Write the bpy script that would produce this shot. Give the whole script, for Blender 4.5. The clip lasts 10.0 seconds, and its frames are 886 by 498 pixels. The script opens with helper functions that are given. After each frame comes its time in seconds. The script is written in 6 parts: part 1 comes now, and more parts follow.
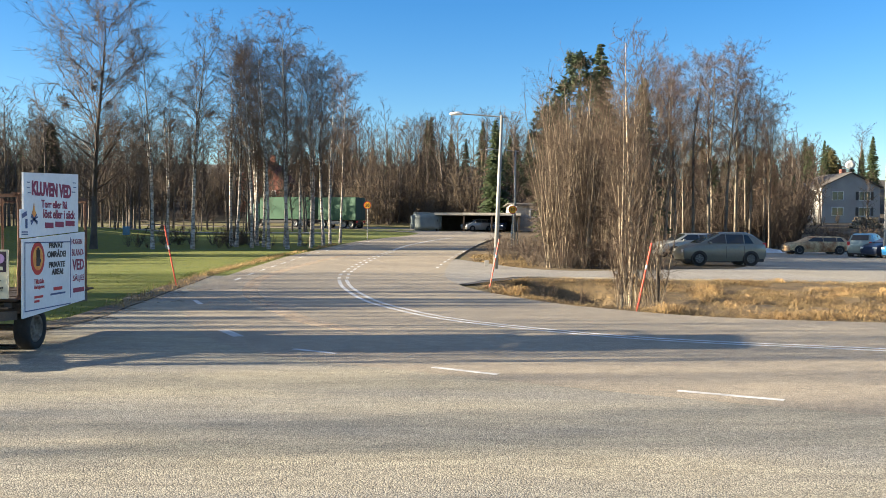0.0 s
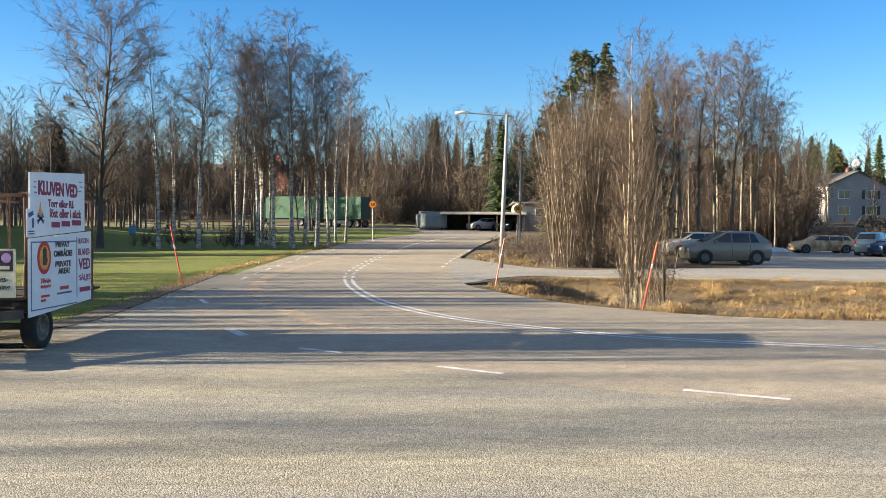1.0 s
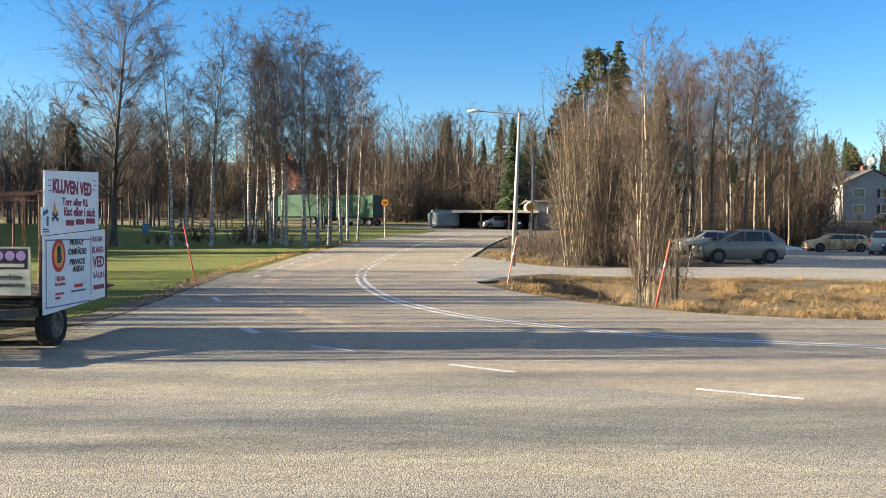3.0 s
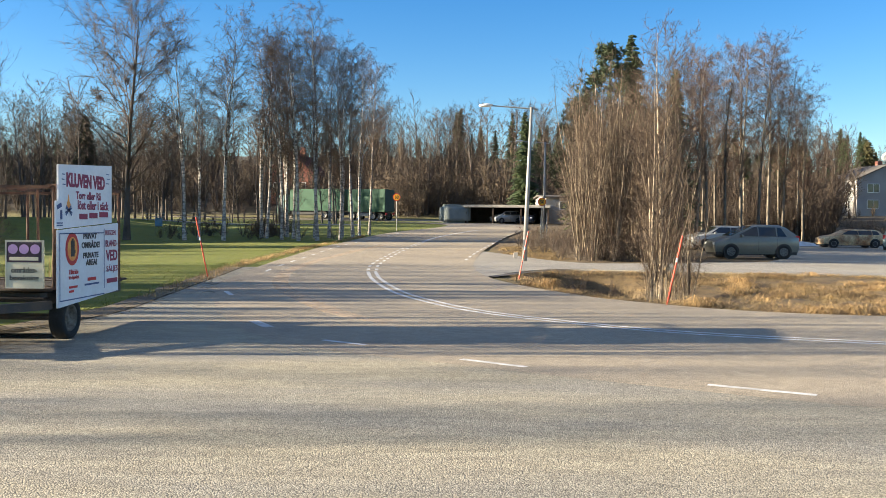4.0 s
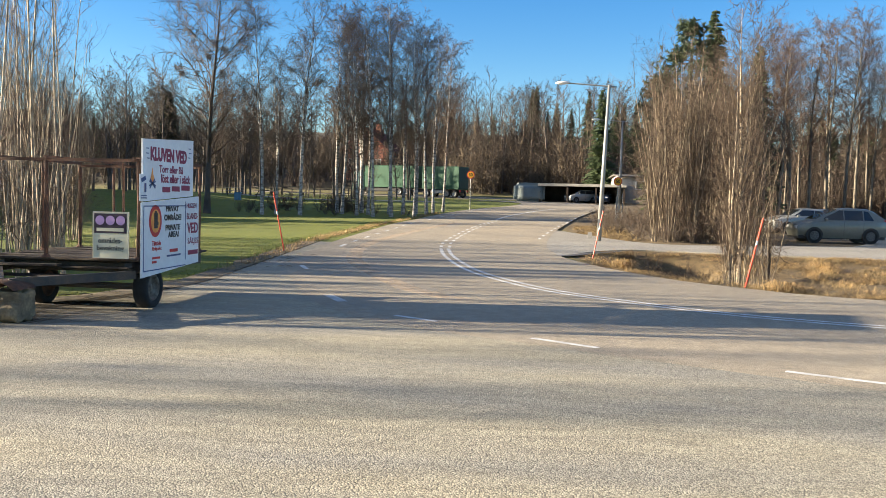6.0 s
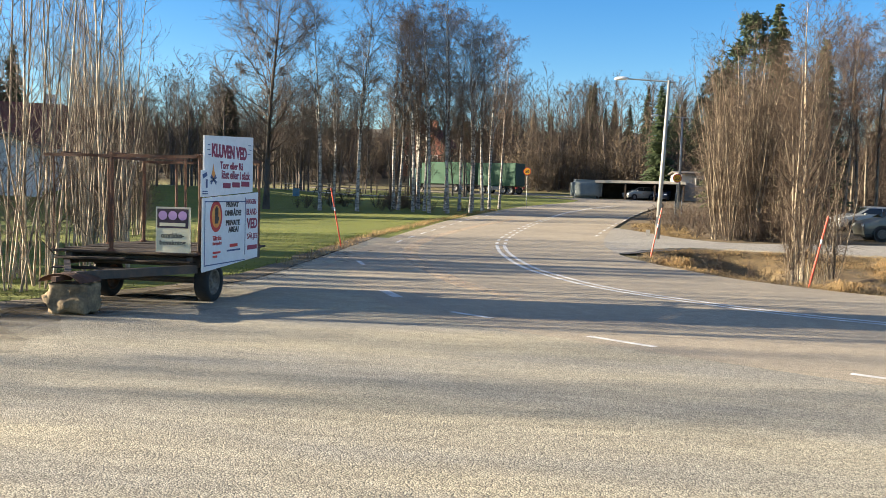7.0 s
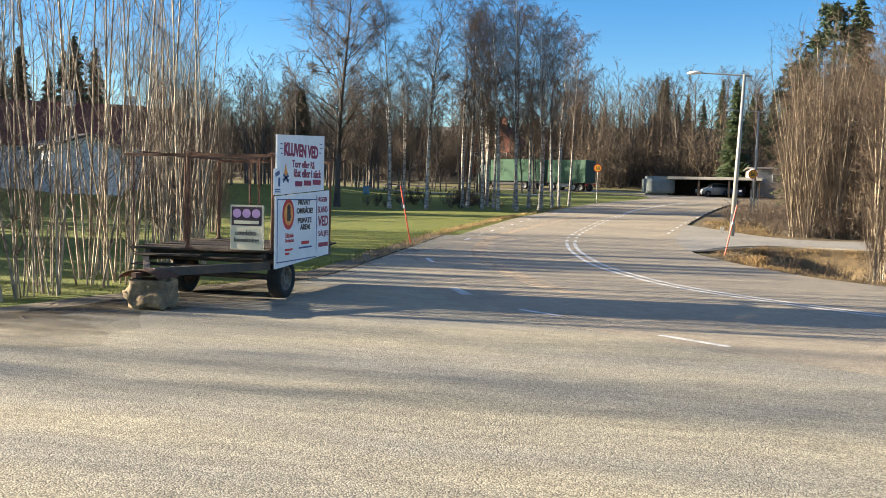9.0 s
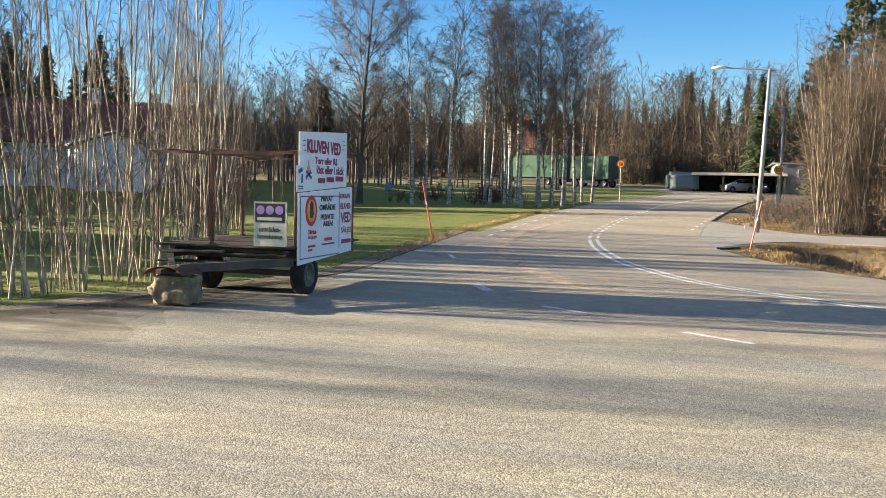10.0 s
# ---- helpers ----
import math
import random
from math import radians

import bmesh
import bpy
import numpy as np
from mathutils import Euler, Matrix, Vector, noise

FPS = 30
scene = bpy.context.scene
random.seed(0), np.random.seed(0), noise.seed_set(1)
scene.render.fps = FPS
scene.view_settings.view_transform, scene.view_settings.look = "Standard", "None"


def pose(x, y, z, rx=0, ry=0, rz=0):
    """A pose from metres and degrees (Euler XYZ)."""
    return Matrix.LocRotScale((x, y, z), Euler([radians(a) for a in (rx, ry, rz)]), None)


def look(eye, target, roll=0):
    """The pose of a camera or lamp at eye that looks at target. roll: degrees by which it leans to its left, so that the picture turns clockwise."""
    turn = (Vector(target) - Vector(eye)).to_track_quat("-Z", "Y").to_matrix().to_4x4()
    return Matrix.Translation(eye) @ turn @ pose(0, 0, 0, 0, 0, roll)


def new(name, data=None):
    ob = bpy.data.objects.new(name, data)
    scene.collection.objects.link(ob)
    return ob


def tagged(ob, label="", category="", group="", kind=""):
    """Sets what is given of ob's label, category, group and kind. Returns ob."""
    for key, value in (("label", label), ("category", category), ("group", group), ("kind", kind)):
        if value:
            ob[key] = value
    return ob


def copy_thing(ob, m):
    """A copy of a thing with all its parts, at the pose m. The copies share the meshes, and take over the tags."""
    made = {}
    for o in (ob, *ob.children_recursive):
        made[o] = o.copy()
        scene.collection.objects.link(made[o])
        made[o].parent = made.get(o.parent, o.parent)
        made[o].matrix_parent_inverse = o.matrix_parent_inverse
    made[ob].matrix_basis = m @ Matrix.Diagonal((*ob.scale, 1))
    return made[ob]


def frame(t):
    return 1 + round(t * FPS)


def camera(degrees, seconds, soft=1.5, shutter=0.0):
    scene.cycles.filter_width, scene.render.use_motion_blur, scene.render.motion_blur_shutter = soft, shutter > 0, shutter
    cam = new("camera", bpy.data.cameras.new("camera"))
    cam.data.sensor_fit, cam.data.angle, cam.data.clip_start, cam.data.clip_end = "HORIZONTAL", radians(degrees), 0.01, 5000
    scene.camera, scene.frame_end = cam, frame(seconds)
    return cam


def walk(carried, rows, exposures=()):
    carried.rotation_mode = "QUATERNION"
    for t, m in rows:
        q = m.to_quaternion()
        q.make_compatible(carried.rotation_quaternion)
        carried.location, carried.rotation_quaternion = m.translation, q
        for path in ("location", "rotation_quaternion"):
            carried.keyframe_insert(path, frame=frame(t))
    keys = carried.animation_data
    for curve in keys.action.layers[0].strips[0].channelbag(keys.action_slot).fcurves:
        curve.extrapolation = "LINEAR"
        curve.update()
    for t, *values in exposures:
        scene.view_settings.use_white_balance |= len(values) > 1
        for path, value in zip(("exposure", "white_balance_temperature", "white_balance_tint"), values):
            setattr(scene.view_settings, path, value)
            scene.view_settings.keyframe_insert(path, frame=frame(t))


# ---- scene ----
cam = camera(53.33, 10.0, soft=0.4)
EYE = (0.0, 0.0, 1.6)
TILT, LEAN = -1.1, -0.4
# seconds, yaw to the left, pitch, roll, in degrees from the first pose
ROWS = [
    (0.0, 0.000, 0.000, 0.000),
    (0.5, 0.155, -0.043, 0.027),
    (1.0, 0.351, -0.059, 0.035),
    (1.5, 0.552, -0.098, 0.030),
    (2.0, 0.714, -0.124, 0.038),
    (2.5, 0.904, -0.132, 0.013),
    (4.0, 1.879, -0.518, -0.183),
    (4.5, 2.511, -0.916, -0.371),
    (5.0, 3.471, -1.369, -0.670),
    (5.5, 4.865, -1.776, -0.943),
    (7.0, 10.216, -2.320, -1.409),
    (7.5, 11.714, -2.340, -1.480),
    (8.0, 12.938, -2.366, -1.461),
    (8.5, 13.900, -2.441, -1.412),
    (9.0, 14.694, -2.593, -1.287),
    (9.5, 15.430, -2.758, -1.264),
    (10.0, 16.143, -2.855, -1.194),
]
FIRST = pose(0, 0, 0, TILT, LEAN, 0)


def turned(yaw, pitch, roll):
    return Matrix.Translation(EYE) @ FIRST @ pose(0, 0, 0, 0, 0, yaw) @ pose(0, 0, 0, pitch, 0, 0) @ pose(0, 0, 0, 0, roll, 0) @ pose(0, 0, 0, 90, 0, 0)


walk(cam, [(t, turned(yaw, pitch, roll)) for t, yaw, pitch, roll in ROWS])

# ---- light ----
SUN_ELEVATION, SUN_AZIMUTH = 13.3, 264.0   # degrees; azimuth clockwise from +y
world = bpy.data.worlds.new("sky")
scene.world = world
world.use_nodes = True
wn, wl = world.node_tree.nodes, world.node_tree.links
sky = wn.new("ShaderNodeTexSky")
sky.sky_type, sky.sun_disc = "NISHITA", False
sky.sun_elevation, sky.sun_rotation = radians(SUN_ELEVATION), radians(SUN_AZIMUTH)
sky.air_density, sky.dust_density, sky.ozone_density = 1.0, 0.2, 3.2
tint = wn.new("ShaderNodeHueSaturation")
tint.inputs["Hue"].default_value, tint.inputs["Saturation"].default_value, tint.inputs["Value"].default_value = 0.510, 1.32, 1.0
wl.new(sky.outputs[0], tint.inputs["Color"])
# thin high cloud, denser to the zenith; unseen part added to whiten skylight
where = wn.new("ShaderNodeTexCoord")
veil_map = wn.new("ShaderNodeMapping")
veil_map.inputs["Scale"].default_value = (1.2, 2.6, 5.0)
wl.new(where.outputs["Generated"], veil_map.inputs[0])
veil_noise = wn.new("ShaderNodeTexNoise")
veil_noise.inputs["Scale"].default_value, veil_noise.inputs["Detail"].default_value = 1.6, 7
wl.new(veil_map.outputs[0], veil_noise.inputs["Vector"])
veil_thick = wn.new("ShaderNodeMapRange")
veil_thick.inputs[1].default_value, veil_thick.inputs[2].default_value = 0.36, 0.66
wl.new(veil_noise.outputs[0], veil_thick.inputs[0])
up = wn.new("ShaderNodeSeparateXYZ")
wl.new(where.outputs["Generated"], up.inputs[0])
veil_high = wn.new("ShaderNodeMapRange")
veil_high.inputs[1].default_value, veil_high.inputs[2].default_value, veil_high.inputs[4].default_value = 0.25, 0.5, 0.9
wl.new(up.outputs[2], veil_high.inputs[0])
veil_k = wn.new("ShaderNodeMath")
veil_k.operation = "MULTIPLY"
wl.new(veil_thick.outputs[0], veil_k.inputs[0])
wl.new(veil_high.outputs[0], veil_k.inputs[1])
veil = wn.new("ShaderNodeHueSaturation")
veil.inputs["Saturation"].default_value, veil.inputs["Value"].default_value = 0.15, 1.15
wl.new(tint.outputs[0], veil.inputs["Color"])
clouded = wn.new("ShaderNodeMix")
clouded.data_type = "RGBA"
wl.new(veil_k.outputs[0], clouded.inputs[0])
wl.new(tint.outputs[0], clouded.inputs[6])
wl.new(veil.outputs[0], clouded.inputs[7])
wl.new(clouded.outputs[2], wn["Background"].inputs[0])
wn["Background"].inputs[1].default_value = 0.052
sun = new("sun", bpy.data.lights.new("sun", "SUN"))
sun.data.energy, sun.data.angle, sun.data.color = 5.0, radians(0.5), (1.0, 0.86, 0.65)
a = radians(SUN_AZIMUTH)
sun_from = Vector((math.sin(a) * math.cos(radians(SUN_ELEVATION)), math.cos(a) * math.cos(radians(SUN_ELEVATION)), math.sin(radians(SUN_ELEVATION))))
sun.matrix_world = look(sun_from * 300, (0, 0, 0))
scene.view_settings.exposure = 2.2


# ---- materials ----
def material(name, colour, colour2=None, scale=3.0, rough=0.8, metal=0.0, bump=0.0, bump_scale=60.0, fine=0.0, fine_scale=80.0, detail=6.0, per_object=0.0, stretch=(1, 1, 1), coat=0.0):
    """Two scales of colour: broad patches between colour and colour2, and fine grain; relief by bump."""
    m = bpy.data.materials.new(name)
    m.use_nodes = True
    n, l = m.node_tree.nodes, m.node_tree.links
    b = n["Principled BSDF"]
    b.inputs["Roughness"].default_value, b.inputs["Metallic"].default_value = rough, metal
    b.inputs["Coat Weight"].default_value = coat
    co = n.new("ShaderNodeTexCoord")
    mp = n.new("ShaderNodeMapping")
    mp.inputs["Scale"].default_value = stretch
    l.new(co.outputs["Object"], mp.inputs[0])
    broad = n.new("ShaderNodeTexNoise")
    broad.inputs["Scale"].default_value, broad.inputs["Detail"].default_value = scale, detail
    l.new(mp.outputs[0], broad.inputs["Vector"])
    ramp = n.new("ShaderNodeValToRGB")
    ramp.color_ramp.elements[0].position, ramp.color_ramp.elements[1].position = 0.35, 0.65
    ramp.color_ramp.elements[0].color = (*colour, 1)
    ramp.color_ramp.elements[1].color = (*(colour2 or colour), 1)
    l.new(broad.outputs[0], ramp.inputs[0])
    out = ramp.outputs[0]
    if fine:
        grain = n.new("ShaderNodeTexNoise")
        grain.inputs["Scale"].default_value, grain.inputs["Detail"].default_value = fine_scale, 3
        l.new(mp.outputs[0], grain.inputs["Vector"])
        spread = n.new("ShaderNodeMapRange")
        spread.inputs[1].default_value, spread.inputs[2].default_value = 0.3, 0.7
        spread.inputs[3].default_value, spread.inputs[4].default_value = 1 - fine, 1 + fine
        l.new(grain.outputs[0], spread.inputs[0])
        mul = n.new("ShaderNodeVectorMath")
        mul.operation = "MULTIPLY"
        l.new(out, mul.inputs[0])
        l.new(spread.outputs[0], mul.inputs[1])
        out = mul.outputs[0]
    if per_object:
        info = n.new("ShaderNodeObjectInfo")
        spread = n.new("ShaderNodeMapRange")
        spread.inputs[3].default_value, spread.inputs[4].default_value = 1 - per_object, 1 + per_object
        l.new(info.outputs["Random"], spread.inputs[0])
        mul = n.new("ShaderNodeVectorMath")
        mul.operation = "MULTIPLY"
        l.new(out, mul.inputs[0])
        l.new(spread.outputs[0], mul.inputs[1])
        out = mul.outputs[0]
    l.new(out, b.inputs["Base Color"])
    if bump:
        rel = n.new("ShaderNodeTexNoise")
        rel.inputs["Scale"].default_value, rel.inputs["Detail"].default_value = bump_scale, 4
        l.new(mp.outputs[0], rel.inputs["Vector"])
        bp = n.new("ShaderNodeBump")
        bp.inputs["Strength"].default_value, bp.inputs["Distance"].default_value = bump, 0.02
        l.new(rel.outputs[0], bp.inputs["Height"])
        l.new(bp.outputs[0], b.inputs["Normal"])
    return m


def asphalt(name, colour, colour2, stone, stone_scale, bump, wear=0.5, scale=0.35, stretch=(1, 1, 1)):
    """Stones of the top layer as Voronoi cells, broad stains over them."""
    m = material(name, colour, colour2, scale=scale, rough=0.85, fine=0.14, fine_scale=7, detail=8, stretch=stretch)
    n, l = m.node_tree.nodes, m.node_tree.links
    b = n["Principled BSDF"]
    base = b.inputs["Base Color"].links[0].from_socket
    co = n["Texture Coordinate"]
    v = n.new("ShaderNodeTexVoronoi")
    v.inputs["Scale"].default_value = stone_scale
    l.new(co.outputs["Object"], v.inputs["Vector"])
    val = n.new("ShaderNodeSeparateColor")
    l.new(v.outputs["Color"], val.inputs[0])
    spread = n.new("ShaderNodeMapRange")
    spread.inputs[3].default_value, spread.inputs[4].default_value = 1 - stone, 1 + stone
    l.new(val.outputs[0], spread.inputs[0])
    gap = n.new("ShaderNodeMapRange")
    gap.inputs[1].default_value, gap.inputs[2].default_value = 0.35, 0.75
    gap.inputs[3].default_value, gap.inputs[4].default_value = 1.08, 1 - wear
    l.new(v.outputs["Distance"], gap.inputs[0])
    both = n.new("ShaderNodeMath")
    both.operation = "MULTIPLY"
    l.new(spread.outputs[0], both.inputs[0])
    l.new(gap.outputs[0], both.inputs[1])
    mul = n.new("ShaderNodeVectorMath")
    mul.operation = "MULTIPLY"
    l.new(base, mul.inputs[0])
    l.new(both.outputs[0], mul.inputs[1])
    l.new(mul.outputs[0], b.inputs["Base Color"])
    bp = n.new("ShaderNodeBump")
    bp.invert = True
    bp.inputs["Strength"].default_value, bp.inputs["Distance"].default_value = bump, 0.012
    l.new(v.outputs["Distance"], bp.inputs["Height"])
    l.new(bp.outputs[0], b.inputs["Normal"])
    return m


coarse_asphalt = asphalt("coarse_asphalt", (0.385, 0.338, 0.235), (0.268, 0.25, 0.206), 0.44, 84, 0.36, wear=0.36, scale=0.9, stretch=(0.22, 1, 1))
road_asphalt = asphalt("road_asphalt", (0.435, 0.362, 0.258), (0.335, 0.284, 0.212), 0.28, 100, 0.3, scale=0.5, stretch=(0.5, 0.8, 1))
lot_asphalt = asphalt("lot_asphalt", (0.40, 0.36, 0.28), (0.32, 0.29, 0.235), 0.3, 60, 0.3)
path_asphalt = asphalt("path_asphalt", (0.38, 0.35, 0.29), (0.31, 0.285, 0.245), 0.25, 70, 0.3)
patch_asphalt = asphalt("patch_asphalt", (0.075, 0.072, 0.07), (0.11, 0.10, 0.095), 0.3, 80, 0.3)
line_paint = material("line_paint", (0.74, 0.73, 0.70), (0.42, 0.41, 0.39), scale=5, rough=0.7, fine=0.25, fine_scale=60)
grass_green = material("grass_green", (0.085, 0.135, 0.022), (0.15, 0.17, 0.035), scale=0.5, rough=0.9, bump=1.0, bump_scale=26, fine=0.5, fine_scale=14)
dirt = material("dirt", (0.12, 0.095, 0.065), (0.20, 0.16, 0.10), scale=0.6, rough=0.95, bump=0.9, bump_scale=18, fine=0.4, fine_scale=22)
dry_grass = material("dry_grass", (0.52, 0.345, 0.15), (0.30, 0.19, 0.08), scale=1.2, rough=0.8, fine=0.3, fine_scale=30)


def per_blade(m, lo, hi):
    """Each island of the mesh a little lighter or darker."""
    n, l = m.node_tree.nodes, m.node_tree.links
    b = n["Principled BSDF"]
    base = b.inputs["Base Color"].links[0].from_socket
    geo = n.new("ShaderNodeNewGeometry")
    spread = n.new("ShaderNodeMapRange")
    spread.inputs[3].default_value, spread.inputs[4].default_value = lo, hi
    l.new(geo.outputs["Random Per Island"], spread.inputs[0])
    mul = n.new("ShaderNodeVectorMath")
    mul.operation = "MULTIPLY"
    l.new(base, mul.inputs[0])
    l.new(spread.outputs[0], mul.inputs[1])
    l.new(mul.outputs[0], b.inputs["Base Color"])


per_blade(dry_grass, 0.45, 1.25)
dead_grass = material("dead_grass", (0.33, 0.23, 0.10), (0.18, 0.125, 0.06), scale=1.0, rough=0.85, fine=0.3, fine_scale=30)
per_blade(dead_grass, 0.5, 1.3)
green_blade = material("green_blade", (0.10, 0.135, 0.010), (0.15, 0.17, 0.02), scale=0.8, rough=0.8)
birch_bark = material("birch_bark", (0.50, 0.465, 0.42), (0.075, 0.062, 0.052), scale=2.2, rough=0.8, bump=0.4, bump_scale=12, fine=0.25, fine_scale=14, stretch=(1, 1, 2.6), per_object=0.2)
sapling_bark = material("sapling_bark", (0.50, 0.405, 0.28), (0.080, 0.056, 0.040), scale=3.6, rough=0.75, fine=0.25, fine_scale=30, per_object=0.25)
alder_bark = material("alder_bark", (0.31, 0.25, 0.17), (0.095, 0.07, 0.047), scale=2.0, rough=0.8, fine=0.25, fine_scale=30, per_object=0.3)
dark_bark = material("dark_bark", (0.07, 0.058, 0.049), (0.125, 0.103, 0.085), scale=1.6, rough=0.9, bump=0.6, bump_scale=14, fine=0.25, per_object=0.2)
twig = material("twig", (0.060, 0.037, 0.023), (0.090, 0.056, 0.034), scale=0.6, rough=0.8, per_object=0.25)
pale_twig = material("pale_twig", (0.072, 0.047, 0.028), (0.044, 0.030, 0.019), scale=0.7, rough=0.8, per_object=0.25)
brush_twig = material("brush_twig", (0.125, 0.09, 0.054), (0.075, 0.053, 0.033), scale=0.5, rough=0.85, per_object=0.3)
wood_twig = material("wood_twig", (0.034, 0.024, 0.016), (0.060, 0.041, 0.027), scale=0.5, rough=0.85, per_object=0.3)
needle = material("needle", (0.030, 0.048, 0.020), (0.055, 0.075, 0.028), scale=1.0, rough=0.7, per_object=0.25)
brown_needle = material("brown_needle", (0.06, 0.06, 0.025), (0.10, 0.085, 0.035), scale=1.0, rough=0.75, per_object=0.2)
white_board = material("white_board", (0.78, 0.79, 0.80), (0.70, 0.71, 0.72), scale=2, rough=0.5, fine=0.04, fine_scale=20)
rust = material("rust", (0.12, 0.052, 0.028), (0.06, 0.032, 0.022), scale=9, rough=0.85, bump=0.4, bump_scale=60, fine=0.25)
old_wood = material("old_wood", (0.072, 0.047, 0.031), (0.026, 0.019, 0.014), scale=2.5, rough=0.9, bump=0.6, bump_scale=30, fine=0.3, stretch=(0.4, 5, 5))
dark_steel = material("dark_steel", (0.05, 0.045, 0.042), (0.10, 0.07, 0.05), scale=6, rough=0.7, bump=0.3, fine=0.25)
rubber = material("rubber", (0.011, 0.011, 0.011), (0.022, 0.021, 0.020), scale=8, rough=0.85, bump=0.3, fine=0.2)
rock = material("rock", (0.31, 0.225, 0.13), (0.11, 0.085, 0.056), scale=4, rough=0.9, bump=0.7, bump_scale=14, fine=0.25, fine_scale=30)
grey_steel = material("grey_steel", (0.30, 0.30, 0.285), (0.24, 0.24, 0.23), scale=4, rough=0.5, metal=0.3, fine=0.08)
orange_plastic = material("orange_plastic", (0.78, 0.09, 0.035), (0.62, 0.08, 0.035), scale=6, rough=0.5)
white_plastic = material("white_plastic", (0.75, 0.75, 0.74), (0.66, 0.66, 0.65), scale=6, rough=0.4)
sign_yellow = material("sign_yellow", (0.85, 0.42, 0.02), (0.78, 0.38, 0.02), scale=6, rough=0.5)
red_paint = material("red_paint", (0.55, 0.03, 0.03), (0.48, 0.03, 0.03), scale=6, rough=0.5)
deep_red = material("deep_red", (0.26, 0.02, 0.07), (0.22, 0.02, 0.06), scale=6, rough=0.5)
black_paint = material("black_paint", (0.015, 0.015, 0.018), (0.03, 0.03, 0.03), scale=6, rough=0.5)
blue_paint = material("blue_paint", (0.05, 0.09, 0.22), (0.04, 0.07, 0.18), scale=6, rough=0.5)
plum_paint = material("plum_paint", (0.028, 0.012, 0.028), (0.04, 0.018, 0.04), scale=6, rough=0.5)
lilac_paint = material("lilac_paint", (0.45, 0.28, 0.52), (0.40, 0.25, 0.47), scale=6, rough=0.5)
cream_board = material("cream_board", (0.66, 0.61, 0.44), (0.58, 0.54, 0.40), scale=5, rough=0.5, fine=0.05)
flame_orange = material("flame_orange", (0.75, 0.22, 0.05), (0.80, 0.40, 0.08), scale=9, rough=0.5)
white_wall = material("white_wall", (0.72, 0.71, 0.69), (0.62, 0.61, 0.59), scale=0.8, rough=0.8, fine=0.06, fine_scale=20)
grey_wall = material("grey_wall", (0.34, 0.33, 0.315), (0.28, 0.27, 0.26), scale=0.5, rough=0.85, fine=0.06)
brick_wall = material("brick_wall", (0.30, 0.12, 0.08), (0.24, 0.10, 0.07), scale=0.6, rough=0.9, fine=0.2, fine_scale=8)
red_tiles = material("red_tiles", (0.13, 0.03, 0.025), (0.09, 0.025, 0.02), scale=0.8, rough=0.8, fine=0.2, fine_scale=6)
grey_tiles = material("grey_tiles", (0.06, 0.055, 0.05), (0.10, 0.09, 0.08), scale=0.8, rough=0.8, fine=0.2, fine_scale=6)
window_glass = material("window_glass", (0.03, 0.035, 0.04), (0.05, 0.055, 0.06), scale=2, rough=0.08, coat=0.5)
car_glass = material("car_glass", (0.02, 0.024, 0.026), (0.03, 0.034, 0.036), scale=2, rough=0.06, coat=0.6)
green_tarp = material("green_tarp", (0.010, 0.068, 0.030), (0.015, 0.085, 0.040), scale=0.8, rough=0.6, fine=0.1, bump=0.2, bump_scale=3)
green_cover = material("green_cover", (0.20, 0.23, 0.22), (0.15, 0.18, 0.18), scale=0.9, rough=0.7, bump=0.5, bump_scale=4)
concrete = material("concrete", (0.42, 0.39, 0.34), (0.33, 0.31, 0.27), scale=1.2, rough=0.9, fine=0.12)


# ---- building helpers ----
class Shape:
    """Vertices and faces gathered for one mesh."""

    def __init__(self):
        self.v, self.f, self.s = [], [], []

    def add(self, verts, faces, slot=0):
        k = len(self.v)
        self.v.extend(verts)
        self.f.extend([tuple(i + k for i in q) for q in faces])
        self.s.extend([slot] * len(faces))

    def box(self, x0, x1, y0, y1, z0, z1, slot=0):
        self.add([(x, y, z) for z in (z0, z1) for x, y in ((x0, y0), (x1, y0), (x1, y1), (x0, y1))],
                 [(3, 2, 1, 0), (4, 5, 6, 7), (0, 1, 5, 4), (1, 2, 6, 5), (2, 3, 7, 6), (3, 0, 4, 7)], slot)

    def tube(self, points, radii, sides=4, cap=False, slot=0):
        k, n = len(self.v), len(points)
        for i, p in enumerate(points):
            d = Vector(points[min(i + 1, n - 1)]) - Vector(points[max(i - 1, 0)])
            d.normalize()
            u = d.cross(Vector((0.31, 0.95, 0.05) if abs(d.z) > 0.8 else (0, 0, 1))).normalized()
            w = d.cross(u)
            for j in range(sides):
                a = 2 * math.pi * j / sides
                q = Vector(p) + (u * math.cos(a) + w * math.sin(a)) * radii[i]
                self.v.append((q.x, q.y, q.z))
        for i in range(n - 1):
            for j in range(sides):
                a, b = k + i * sides + j, k + i * sides + (j + 1) % sides
                self.f.append((a, b, b + sides, a + sides))
                self.s.append(slot)
        if cap:
            self.f.append(tuple(k + j for j in reversed(range(sides))))
            self.f.append(tuple(k + (n - 1) * sides + j for j in range(sides)))
            self.s += [slot, slot]

    def mesh(self, name, mats, smooth=False):
        me = bpy.data.meshes.new(name)
        me.from_pydata(self.v, [], self.f)
        for m in mats if isinstance(mats, (list, tuple)) else [mats]:
            me.materials.append(m)
        me.polygons.foreach_set("material_index", self.s)
        if smooth:
            me.polygons.foreach_set("use_smooth", [True] * len(me.polygons))
        me.update()
        return me


